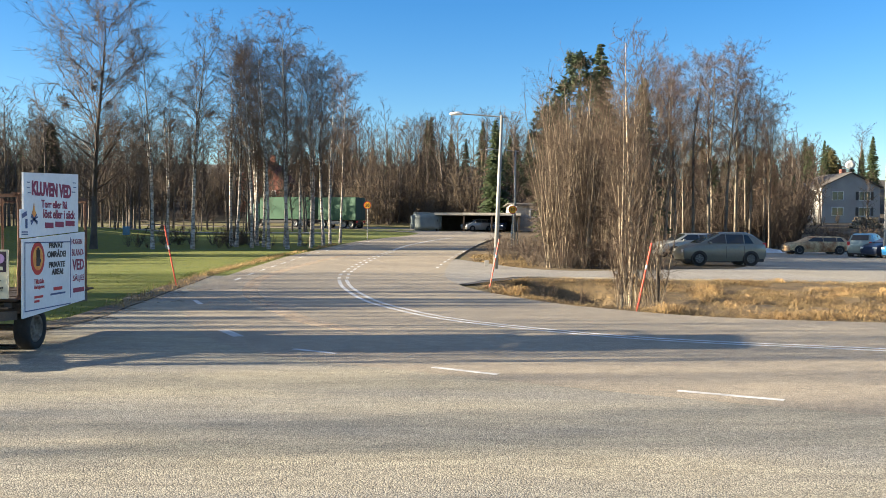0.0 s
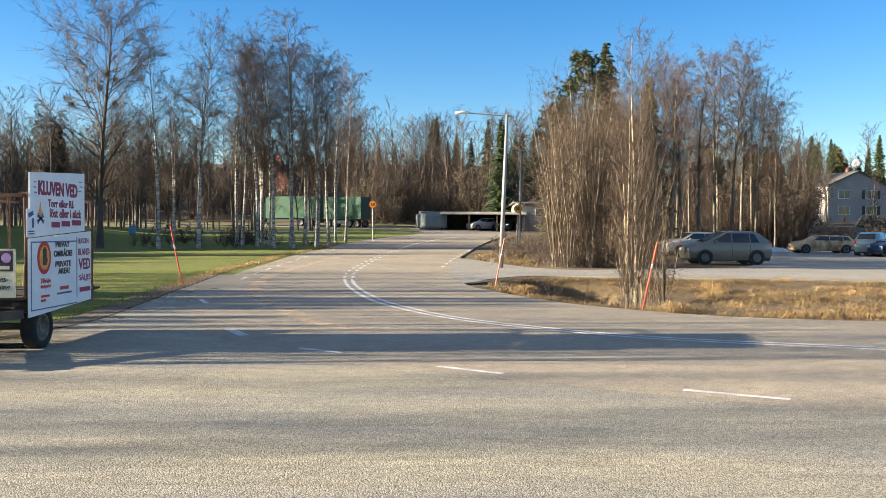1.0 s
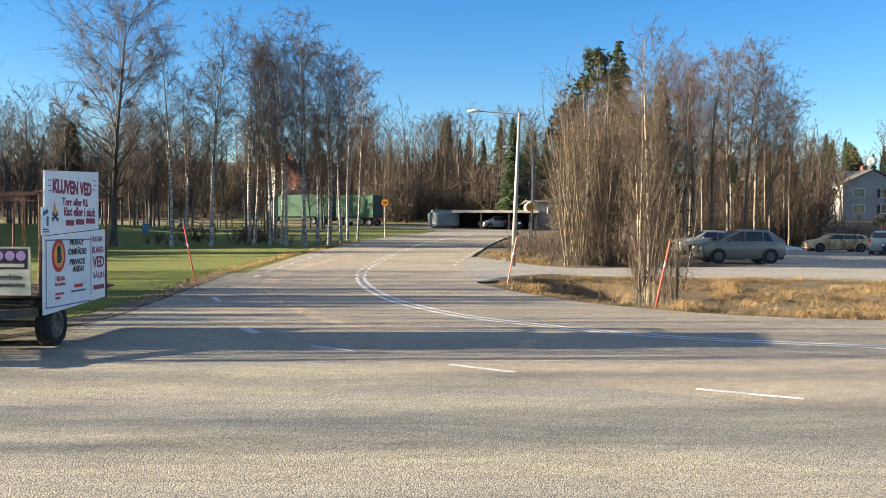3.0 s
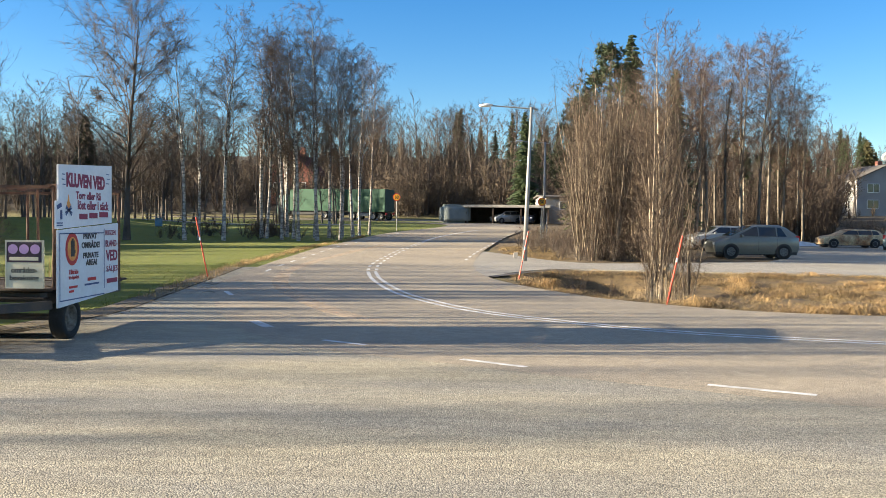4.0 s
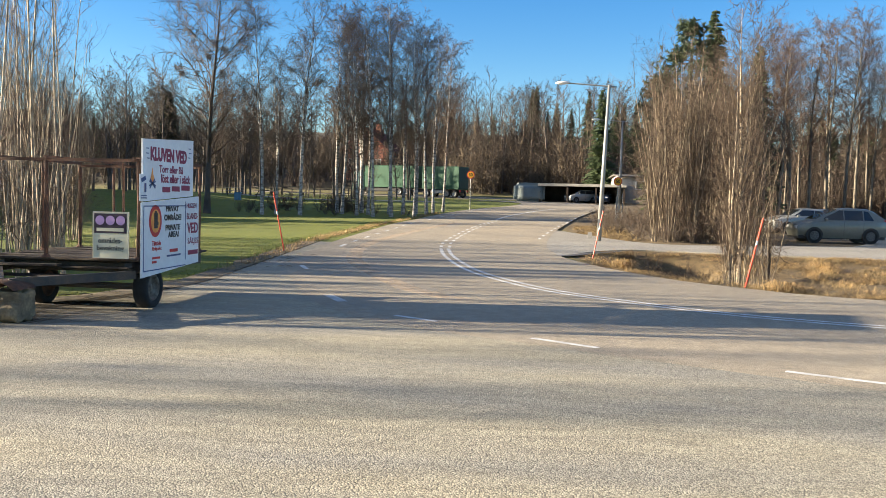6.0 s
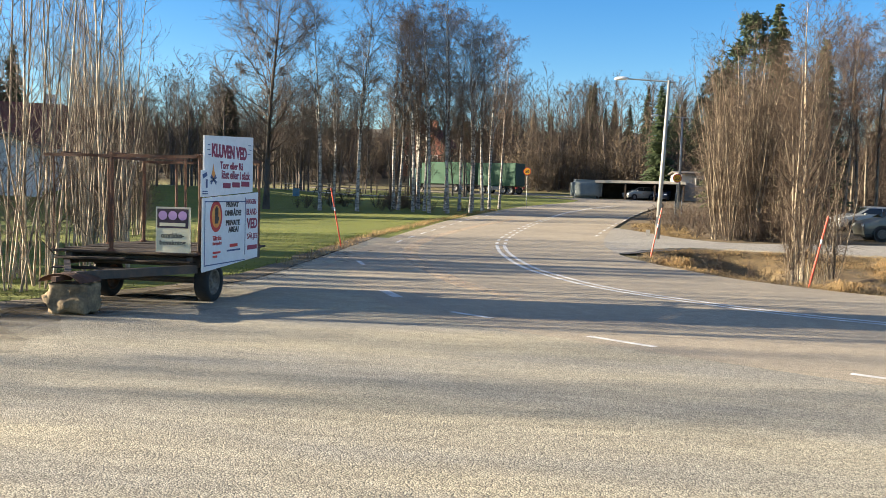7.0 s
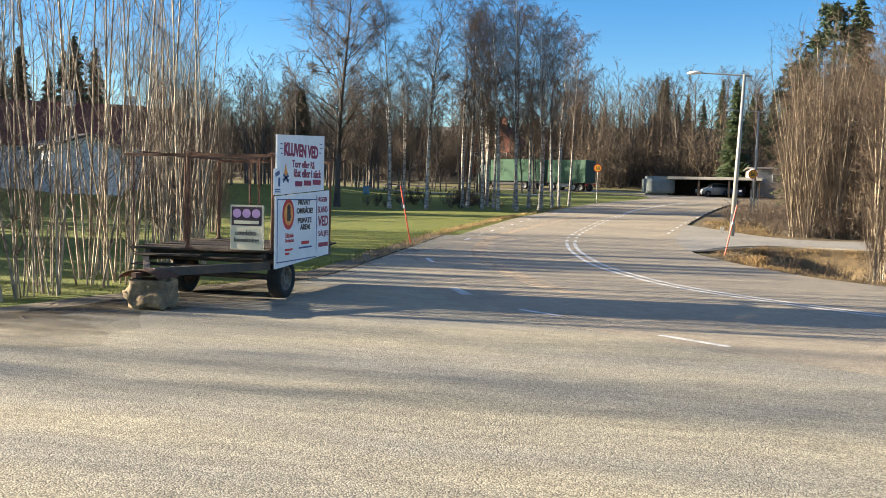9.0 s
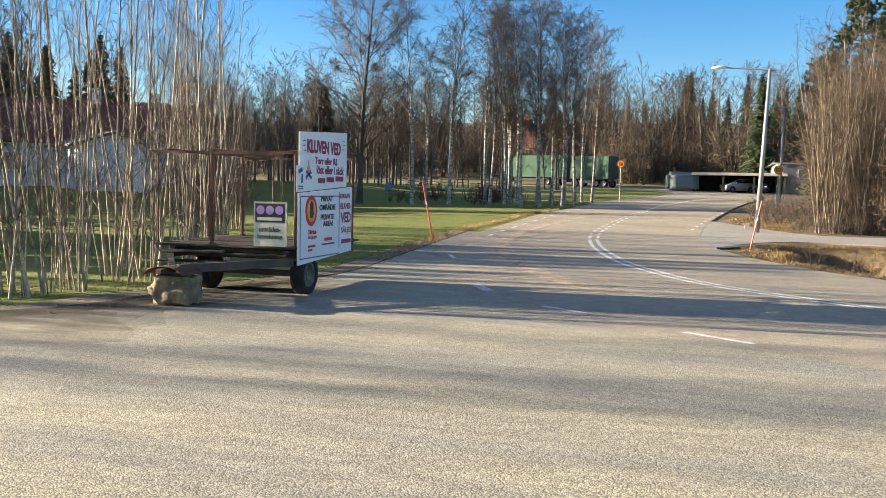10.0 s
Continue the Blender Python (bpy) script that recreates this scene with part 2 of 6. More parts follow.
def part(name, shape, mats, parent=None, label="", smooth=False, at=None):
    """Links a Shape, a bmesh or a mesh as one object, under a thing or a part."""
    if isinstance(shape, Shape):
        me = shape.mesh(name, mats, smooth)
    elif isinstance(shape, bmesh.types.BMesh):
        me = bpy.data.meshes.new(name)
        shape.to_mesh(me)
        shape.free()
        me.materials.append(mats)
        if smooth:
            me.polygons.foreach_set("use_smooth", [True] * len(me.polygons))
    else:
        me = shape
    ob = new(name, me)
    if at is not None:
        ob.matrix_basis = at
    if parent is not None:
        ob.parent = parent
    return tagged(ob, label) if label else ob


def thing(name, label, category, at=None, group="", kind=""):
    ob = new(name)
    ob.empty_display_size = 0.2
    if at is not None:
        ob.matrix_basis = at
    return tagged(ob, label, category, group, kind)


def bevelled(x0, x1, y0, y1, z0, z1, r=0.01, segments=2):
    bm = bmesh.new()
    bmesh.ops.create_cube(bm, size=1)
    bmesh.ops.scale(bm, vec=(x1 - x0, y1 - y0, z1 - z0), verts=bm.verts)
    bmesh.ops.translate(bm, vec=((x0 + x1) / 2, (y0 + y1) / 2, (z0 + z1) / 2), verts=bm.verts)
    bmesh.ops.bevel(bm, geom=bm.edges[:], offset=r, segments=segments, affect="EDGES", profile=0.5)
    return bm


def spline(points, steps=8):
    """A smooth line through points of the plan."""
    p = [np.array(q, float) for q in points]
    p = [2 * p[0] - p[1]] + p + [2 * p[-1] - p[-2]]
    out = []
    for i in range(1, len(p) - 2):
        for k in range(steps):
            t = k / steps
            out.append(0.5 * (2 * p[i] + (p[i + 1] - p[i - 1]) * t + (2 * p[i - 1] - 5 * p[i] + 4 * p[i + 1] - p[i + 2]) * t * t + (3 * p[i] - p[i - 1] - 3 * p[i + 1] + p[i + 2]) * t ** 3))
    return out + [p[-2]]


def evenly(line, n):
    line = np.array(line)
    d = np.concatenate([[0], np.cumsum(np.linalg.norm(np.diff(line, axis=0), axis=1))])
    s = np.linspace(0, d[-1], n)
    return np.stack([np.interp(s, d, line[:, k]) for k in range(line.shape[1])], 1)


# ---- the lie of the land ----
LEFT_Y, LEFT_Z = [-400, 26, 40, 55, 70, 90, 110, 130, 175, 230, 300, 900, 4000], [0, 0, .1, .35, .9, 1.4, 1.75, 2.7, 11, 19, 23, 26, 26]
RIGHT_Y, RIGHT_Z = [-400, 60, 75, 100, 130, 155, 190, 230, 300, 900, 4000], [0, 0, 0.1, 1.2, 2.9, 4.0, 10, 16, 20, 26, 26]


def step(a, b, x):
    k = min(max((x - a) / (b - a), 0), 1)
    return k * k * (3 - 2 * k)


VERGE_X = [1.2, 1.9, 2.7, 3.5, 4.6, 6, 9, 14, 28, 45]
VERGE_NEAR = [23.6, 21.6, 19.8, 18.7, 17.5, 16.7, 16.0, 14.9, 11.2, 6.8]


# right-hand verge between the road and the drive: a shallow ditch
def ditch(x, y):
    if not 1.9 < x < 45 or not 8 < y < 32:
        return 0.0
    near = float(np.interp(x, VERGE_X, VERGE_NEAR)) + 0.3
    far = float(np.interp(x, [1.3, 1.6, 3.1, 6.2, 10, 14.2, 30, 45], [28.4, 29.2, 31, 30.6, 30.0, 29.5, 27.7, 26]))
    s = (y - near) / (far - near)
    if not 0 < s < 1:
        return 0.0
    deep = 1.35 * math.exp(-((x - 3.9) / 1.5) ** 2) + 0.22
    lumps = 0.24 * noise.noise((x * 0.8, y * 0.8, 2)) + 0.15 * noise.noise((x * 2.1, y * 2.1, 5))
    return (-deep * step(0.05, 0.62, s) + lumps * step(0, 0.2, s)) * (1 - step(0.84, 0.97, s)) * step(1.9, 2.9, x)


def height(x, y):
    k = step(6, 24, x)
    rise = 0.9 * step(-24, -36, x) * step(30, 44, y) * (1 - step(70, 110, y))
    return rise + (1 - k) * float(np.interp(y, LEFT_Y, LEFT_Z)) + k * float(np.interp(y, RIGHT_Y, RIGHT_Z))


def lie(x, y):
    return height(x, y) + ditch(x, y)


def axis_steps(near, far, fine):
    out, s = [0.0], fine
    while out[-1] < far:
        if out[-1] > near:
            s *= 1.16
        out.append(out[-1] + s)
    return out


xs = axis_steps(30, 2200, 0.5)
xs = [-x for x in reversed(xs[1:])] + xs
ys = [-y for y in reversed(axis_steps(20, 600, 1.0)[1:])] + axis_steps(36, 2500, 0.45)
land = Shape()
for y in ys:
    for x in xs:
        bump = 0.03 * noise.noise((x * 0.35, y * 0.35, 0)) + 0.02 * noise.noise((x * 1.1, y * 1.1, 3))
        # under the paving the earth lies lower
        land.v.append((x, y, lie(x, y) - 0.04 + bump * 0.6))
w = len(xs)
land.f = [(j * w + i, j * w + i + 1, (j + 1) * w + i + 1, (j + 1) * w + i) for j in range(len(ys) - 1) for i in range(w - 1)]
land.s = [0] * len(land.f)


def ground_material():
    """Lawn and bare earth in one, the lawn to the west of the road, litter and soil to the east."""
    m = bpy.data.materials.new("turf_and_soil")
    m.use_nodes = True
    n, l = m.node_tree.nodes, m.node_tree.links
    b = n["Principled BSDF"]
    b.inputs["Roughness"].default_value = 0.95
    co = n.new("ShaderNodeTexCoord")
    sep = n.new("ShaderNodeSeparateXYZ")
    l.new(co.outputs["Object"], sep.inputs[0])

    def tex(scale, detail=5):
        q = n.new("ShaderNodeTexNoise")
        q.inputs["Scale"].default_value, q.inputs["Detail"].default_value = scale, detail
        l.new(co.outputs["Object"], q.inputs["Vector"])
        return q.outputs[0]

    def ramp(fac, a, c, lo=0.35, hi=0.65):
        q = n.new("ShaderNodeValToRGB")
        q.color_ramp.elements[0].position, q.color_ramp.elements[1].position = lo, hi
        q.color_ramp.elements[0].color, q.color_ramp.elements[1].color = (*a, 1), (*c, 1)
        l.new(fac, q.inputs[0])
        return q.outputs[0]

    def mix(fac, a, c):
        q = n.new("ShaderNodeMix")
        q.data_type = "RGBA"
        l.new(fac, q.inputs[0])
        l.new(a, q.inputs[6])
        l.new(c, q.inputs[7])
        return q.outputs[2]

    lawn = mix(ramp(tex(9, 6), (0, 0, 0), (1, 1, 1)), ramp(tex(0.25), (0.122, 0.155, 0.004), (0.175, 0.188, 0.006)), ramp(tex(1.4), (0.058, 0.088, 0.004), (0.140, 0.138, 0.014)))
    soil = mix(ramp(tex(7, 6), (0, 0, 0), (1, 1, 1)), ramp(tex(0.3), (0.115, 0.08, 0.042), (0.19, 0.13, 0.06)), ramp(tex(2.2), (0.06, 0.044, 0.027), (0.17, 0.12, 0.058)))
    side = n.new("ShaderNodeMapRange")
    side.inputs[1].default_value, side.inputs[2].default_value = -1.0, 1.5
    l.new(sep.outputs[0], side.inputs[0])
    far = n.new("ShaderNodeMapRange")
    far.inputs[1].default_value, far.inputs[2].default_value = 105, 125
    l.new(sep.outputs[1], far.inputs[0])
    far_k = n.new("ShaderNodeMath")
    far_k.operation = "MULTIPLY"
    far_k.inputs[1].default_value = 0.7
    l.new(far.outputs[0], far_k.inputs[0])
    most = n.new("ShaderNodeMath")
    most.operation = "MAXIMUM"
    l.new(side.outputs[0], most.inputs[0])
    l.new(far_k.outputs[0], most.inputs[1])
    # wood floor: leaf litter, its colour also darkened for shade under the trees
    litter = mix(ramp(tex(3.0, 6), (0, 0, 0), (1, 1, 1)), ramp(tex(0.4), (0.040, 0.030, 0.020), (0.075, 0.055, 0.034)), ramp(tex(1.7), (0.055, 0.040, 0.024), (0.030, 0.030, 0.016)))
    wood_edge = n.new("ShaderNodeMapRange")
    wood_edge.inputs[1].default_value, wood_edge.inputs[2].default_value = 124, 136
    l.new(sep.outputs[1], wood_edge.inputs[0])
    l.new(mix(wood_edge.outputs[0], mix(most.outputs[0], lawn, soil), litter), b.inputs["Base Color"])
    bp = n.new("ShaderNodeBump")
    bp.inputs["Strength"].default_value, bp.inputs["Distance"].default_value = 0.8, 0.05
    l.new(tex(22, 4), bp.inputs["Height"])
    l.new(bp.outputs[0], b.inputs["Normal"])
    return m


ground = part("ground", land, ground_material(), smooth=True)
tagged(ground, "short green lawn and dry brown verge earth", "ground", kind="structure")


def strip(name, left, right, mat, lift, n=60, across=10, label="", category="", skirt=0.12):
    """Paving between two lines of the plan, laid on the land, with its cut edge."""
    a, b = evenly(left, n), evenly(right, n)
    sh = Shape()
    for i in range(n):
        for k in range(across + 1):
            x, y = a[i] + (b[i] - a[i]) * k / across
            sh.v.append((x, y, height(x, y) + lift))
    c = across + 1
    for i in range(n - 1):
        for k in range(across):
            sh.f.append((i * c + k, i * c + k + 1, (i + 1) * c + k + 1, (i + 1) * c + k))
    for k, back in ((0, True), (across, False)) if skirt else ():
        m = len(sh.v)
        for i in range(n):
            x, y, z = sh.v[i * c + k]
            sh.v.append((x, y, z - skirt))
        for i in range(n - 1):
            q = (i * c + k, (i + 1) * c + k, m + i + 1, m + i)
            sh.f.append(q[::-1] if not back else q)
    sh.s = [0] * len(sh.f)
    return tagged(part(name, sh, mat), label, category, kind="structure")


# edges of the road, followed from the far bend to the right-hand leg
WEST = [(-60, 121), (-40, 119), (-22, 114.5), (-10, 108), (-4.2, 100), (-2.6, 93), (-3.4, 83), (-5.0, 76), (-7.2, 64), (-8.3, 52), (-8.2, 42), (-7.5, 31), (-6.6, 23), (-5.8, 19.4), (-3.7, 13.6), (-2.2, 11.3), (0.0, 9.85), (2.7, 8.3), (6, 6.9), (12, 5.0), (26, 1.5), (60, -6)]
EAST = [(-60, 129), (-40, 127), (-18, 123), (-2, 114), (4.2, 104), (5.6, 94), (5.2, 82), (3.6, 71), (1.9, 60), (0.6, 46), (0.15, 37), (0.1, 31), (0.5, 26.6), (1.2, 23.5), (1.9, 21.5), (2.7, 19.6), (3.5, 18.5), (4.6, 17.3), (6.0, 16.5), (9, 15.8), (14, 14.7), (28, 11), (60, 3)]
LAWN_EDGE = [(-60, -8), (-30, -4), (-14, 3.6), (-9.3, 7.4), (-8.0, 8.6), (-7.5, 9.5), (-7.3, 10.8), (-6.5, 13.2), (-6.2, 15.3), (-6.6, 18.8), (-7.3, 24.4), (-8.0, 30.5)]
road = strip("road", spline(WEST), spline(EAST), road_asphalt, 0.0105, n=260, across=16, label="smooth reddish-grey asphalt road with worn white lines", category="road", skirt=0)
forecourt = strip("pavement", spline(LAWN_EDGE), spline([(70, -29.5), (40, -4), (12, 5.8), (4, 9.0), (0.6, 10.9), (-1.6, 12.2), (-3.0, 13.9), (-5.1, 19.6), (-6.0, 23), (-7.2, 30.5)]), coarse_asphalt, 0.008, n=120, across=30, label="coarse light asphalt forecourt with a worn stony surface", category="pavement")
near_court = strip("pavement", [(-60, -60), (70, -60)], [(-60, -8.3), (70, -30.3)], coarse_asphalt, 0.004, n=20, across=6, label="coarse light asphalt forecourt behind the junction", category="pavement")
lawn_rim = evenly(spline(LAWN_EDGE), 120)
rim_out = [(p[0] - 0.55 - 0.35 * noise.noise((p[0] * 0.6, p[1] * 0.6, 1)), p[1] + 0.1) for p in lawn_rim]
soil_rim = strip("pavement", rim_out, lawn_rim + np.array([0.15, 0.0]), dirt, 0.003, n=120, across=4, label="strip of bare trodden earth along the lawn", category="ground")
# dirt along the lawn, with the shade of thin trees painted in
grime_and_shade = material("asphalt_grime_and_shade", (0.10, 0.085, 0.062), (0.17, 0.14, 0.10), scale=2.5, rough=0.95, fine=0.3, fine_scale=30)
gn, gl = grime_and_shade.node_tree.nodes, grime_and_shade.node_tree.links
blot = gn.new("ShaderNodeTexNoise")
blot.inputs["Scale"].default_value, blot.inputs["Detail"].default_value = 1.5, 9
squash = gn.new("ShaderNodeMapping")
squash.inputs["Scale"].default_value = (0.5, 1.6, 1)
gl.new(gn["Texture Coordinate"].outputs["Object"], squash.inputs[0])
gl.new(squash.outputs[0], blot.inputs["Vector"])
amount = gn.new("ShaderNodeMapRange")
amount.inputs[1].default_value, amount.inputs[2].default_value, amount.inputs[4].default_value = 0.32, 0.75, 0.42
gl.new(blot.outputs[0], amount.inputs[0])
gl.new(amount.outputs[0], gn["Principled BSDF"].inputs["Alpha"])
for wide, lift in ((0.35, 0.0138), (0.7, 0.0132), (1.05, 0.0126), (1.45, 0.0120), (1.9, 0.0114), (2.4, 0.0108)):
    inner = np.array([(p[0] + (0.1 + wide * (1 - step(11.0, 14.5, p[1]))) * (0.7 + 0.6 * noise.noise((p[0] * 0.7, p[1] * 0.7, wide))), p[1] - wide * 0.5 * (1 - step(11.0, 14.5, p[1]))) for p in lawn_rim])
    strip("dirt_wash", lawn_rim, inner, grime_and_shade, lift, n=120, across=6, label="dark dirt and painted tree shade on the asphalt along the lawn", category="dirt", skirt=0)
drive = strip("pavement", spline([(-1.2, 47), (0.4, 46.0), (1.8, 42.5), (3.7, 37), (5.5, 35.6), (9, 37), (13, 39)]), spline([(-1.2, 25.5), (0.4, 26.6), (1.5, 29.3), (3.1, 31.2), (6.2, 30.9), (10, 30.3), (14.2, 30)]), path_asphalt, 0.0075, n=60, across=10, label="pale asphalt drive into the car park", category="pavement")
lot = strip("pavement", spline([(12.9, 39), (15, 44), (16.5, 58), (19, 74), (70, 80)]), spline([(13.6, 30), (17, 29.6), (30, 28), (60, 26), (90, 25)]), lot_asphalt, 0.006, n=60, across=24, label="pale worn asphalt car park", category="car park")
far_lane = strip("pavement", spline([(-60, 96), (-40, 92), (-26, 90.5), (-12, 94)]), spline([(-60, 93.5), (-40, 89.5), (-26, 88), (-11, 91)]), path_asphalt, 0.02, n=40, across=3, label="pale narrow park path behind the birches", category="path")


# ---- road markings ----
def painted(name, line, width, lift=0.0145, dashes=None, label=""):
    """One line of paint; dashes as (length, gap, offset)."""
    pts = evenly(line, 700)
    d = np.concatenate([[0], np.cumsum(np.linalg.norm(np.diff(pts, axis=0), axis=1))])
    spans = [(0, d[-1])]
    if dashes:
        on, off, s = dashes
        spans = []
        while s < d[-1]:
            spans.append((max(s, 0), min(s + on, d[-1])))
            s += on + off
    made = []
    for s0, s1 in spans:
        if s1 - s0 < 0.1:
            continue
        sh, n = Shape(), max(2, int((s1 - s0) / 0.5) + 1)
        for s in np.linspace(s0, s1, n):
            p = np.array([np.interp(s, d, pts[:, 0]), np.interp(s, d, pts[:, 1])])
            q = np.array([np.interp(s + 0.05, d, pts[:, 0]), np.interp(s + 0.05, d, pts[:, 1])]) - np.array([np.interp(s - 0.05, d, pts[:, 0]), np.interp(s - 0.05, d, pts[:, 1])])
            q = q / (np.linalg.norm(q) + 1e-9)
            nrm = np.array([-q[1], q[0]]) * width / 2
            for e in (p + nrm, p - nrm):
                sh.v.append((e[0], e[1], height(e[0], e[1]) + lift))
        sh.f = [(2 * i, 2 * i + 1, 2 * i + 3, 2 * i + 2) for i in range(n - 1)]
        sh.s = [0] * len(sh.f)
        made.append(part(name, sh, line_paint, road, label))
    return made


def shifted(line, off):
    line = np.array(line)
    t = np.gradient(line, axis=0)
    t /= np.linalg.norm(t, axis=1)[:, None]
    return line + np.stack([-t[:, 1], t[:, 0]], 1) * off


CENTRE = spline([(26, 6.3), (12, 10.2), (6.1, 12.2), (3.5, 13.1), (2.0, 14.1), (0.2, 16.0), (-1.0, 18.4), (-1.8, 20.8), (-2.7, 25.0), (-3.25, 28.6)])
painted("centre_line", shifted(CENTRE, 0.12), 0.11, label="worn white double centre line")
painted("centre_line", shifted(CENTRE, -0.12), 0.11)
CENTRE_FAR = spline([(-3.3, 29.2), (-3.6, 33), (-3.75, 40), (-3.6, 48), (-3.2, 56)])
painted("centre_dash", shifted(CENTRE_FAR, 0.14), 0.11, dashes=(1.0, 1.0, 0))
painted("centre_dash", shifted(CENTRE_FAR, -0.14), 0.11, dashes=(1.0, 1.0, 0))
painted("centre_line", spline([(-3.2, 56.5), (-2.5, 62.5), (-0.9, 70), (0.9, 78)]), 0.22)
painted("edge_line", spline([(-4.9, 74), (-5.9, 66), (-7.4, 54), (-7.4, 42.8), (-6.9, 32), (-6.5, 27)]), 0.11, dashes=(1.2, 1.8, 0))
for a, b, wide in (((-5.62, 20.0), (-5.2, 18.95), 0.11), ((-3.5, 14.05), (-3.05, 13.2), 0.17), ((-2.0, 11.85), (-1.37, 11.42), 0.10), ((-0.11, 10.33), (0.62, 9.83), 0.10), ((2.38, 8.89), (3.28, 8.42), 0.10), ((5.0, 7.6), (5.95, 7.25), 0.10)):
    painted("edge_dash", [a, b], wide)
painted("edge_dash", spline([(-0.25, 37), (0.05, 42), (0.9, 52), (1.9, 60), (2.9, 67)]), 0.12, dashes=(1.0, 1.6, 0))


# ---- trees ----
def rand_dir(rng, spread):
    return Vector((rng.gauss(0, spread), rng.gauss(0, spread), rng.gauss(0, spread)))


def branchy(seed, h, r0, reach, first=0.3, n1=34, n2=7, n3=7, rise=0.9, droop=0.25, thin=1.0, forks=0, lean=0.03, sides=6, coarse=False, wave=0.017):
    """A bare tree: trunk shape, and a crown shape of limbs, boughs and twigs."""
    rng = random.Random(seed)
    trunk, crown = Shape(), Shape()
    lx, ly = rng.gauss(0, lean), rng.gauss(0, lean)
    ph = rng.random() * 6

    def axis(t, fork=0.0):
        wob = wave * h
        return Vector((lx * h * t + wob * math.sin(ph + 5 * t) * t + fork * t * t, ly * h * t + wob * math.cos(ph * 2 + 4 * t) * t, h * t))

    stems = [0.0] + [rng.uniform(-0.1, 0.1) * h for _ in range(forks)]
    for si, fork in enumerate(stems):
        n = 11
        hh = 1.0 if si == 0 else rng.uniform(0.8, 0.95)
        pts = [axis(hh * i / n, fork) for i in range(n + 1)]
        rad = [r0 * (0.75 if si else 1) * ((1 - i / n) ** 0.85 * 0.95 + 0.04) * (1.35 if i == 0 else 1) for i in range(n + 1)]
        trunk.tube(pts, rad, sides)
    for b in range(n1 * (1 + forks)):
        fork = stems[b % len(stems)]
        t = first + (1 - first) * (b + rng.random()) / (n1 * (1 + forks)) * 0.97
        p = axis(t, fork)
        a = b * 2.4 + rng.random()
        out = Vector((math.cos(a), math.sin(a), rise * rng.uniform(0.6, 1.3))).normalized()
        length = reach * h * (0.25 + 0.75 * math.sin(math.pi * min(1, (1 - t) / (1 - first) * 0.75 + 0.12)) ** 0.8) * rng.uniform(0.65, 1.1)
        rb = max(r0 * 0.34 * (1 - t) + 0.008 * thin, 0.006)
        q, pts = p.copy(), [p.copy()]
        d = out.copy()
        for i in range(4):
            d = (d + rand_dir(rng, 0.12) + Vector((0, 0, 0.10 - droop * 0.30 * i))).normalized()
            q = q + d * length / 4
            pts.append(q.copy())
        crown.tube(pts, [rb, rb * 0.75, rb * 0.5, rb * 0.32, rb * 0.14], 3)
        for c in range(n2):
            u = 0.2 + 0.8 * (c + rng.random()) / n2
            i = min(3, int(u * 4))
            s = pts[i].lerp(pts[i + 1], u * 4 - i)
            side = (pts[i + 1] - pts[i]).normalized()
            d2 = (side * 0.8 + rand_dir(rng, 0.55) + Vector((0, 0, 0.25 - droop * 0.5))).normalized()
            l2 = length * rng.uniform(0.22, 0.5) * (1.15 - u * 0.5)
            e1 = s + d2 * l2 * 0.5
            e2 = e1 + (d2 + rand_dir(rng, 0.2) + Vector((0, 0, -droop * 0.5))).normalized() * l2 * 0.5
            r2 = max(rb * 0.32, 0.005 * thin)
            crown.tube([s, e1, e2], [r2, r2 * 0.7, r2 * 0.3], 3)
            for k in range(n3):
                v = 0.1 + 0.9 * (k + rng.random()) / n3
                s3 = s.lerp(e1, v * 2) if v < 0.5 else e1.lerp(e2, v * 2 - 1)
                d3 = (d2 * 0.7 + rand_dir(rng, 0.6) + Vector((0, 0, 0.1 - droop))).normalized()
                l3 = l2 * rng.uniform(0.3, 0.65)
                m = s3 + d3 * l3 * 0.55 + Vector((0, 0, 0.04 * l3))
                e = s3 + (d3 + Vector((0, 0, -droop * 0.4))).normalized() * l3
                if coarse:
                    crown.tube([s3, e], [0.0062 * thin, 0.002 * thin], 3)
                else:
                    crown.tube([s3, m, e], [0.0062 * thin, 0.0048 * thin, 0.002 * thin], 3)
    return trunk, crown


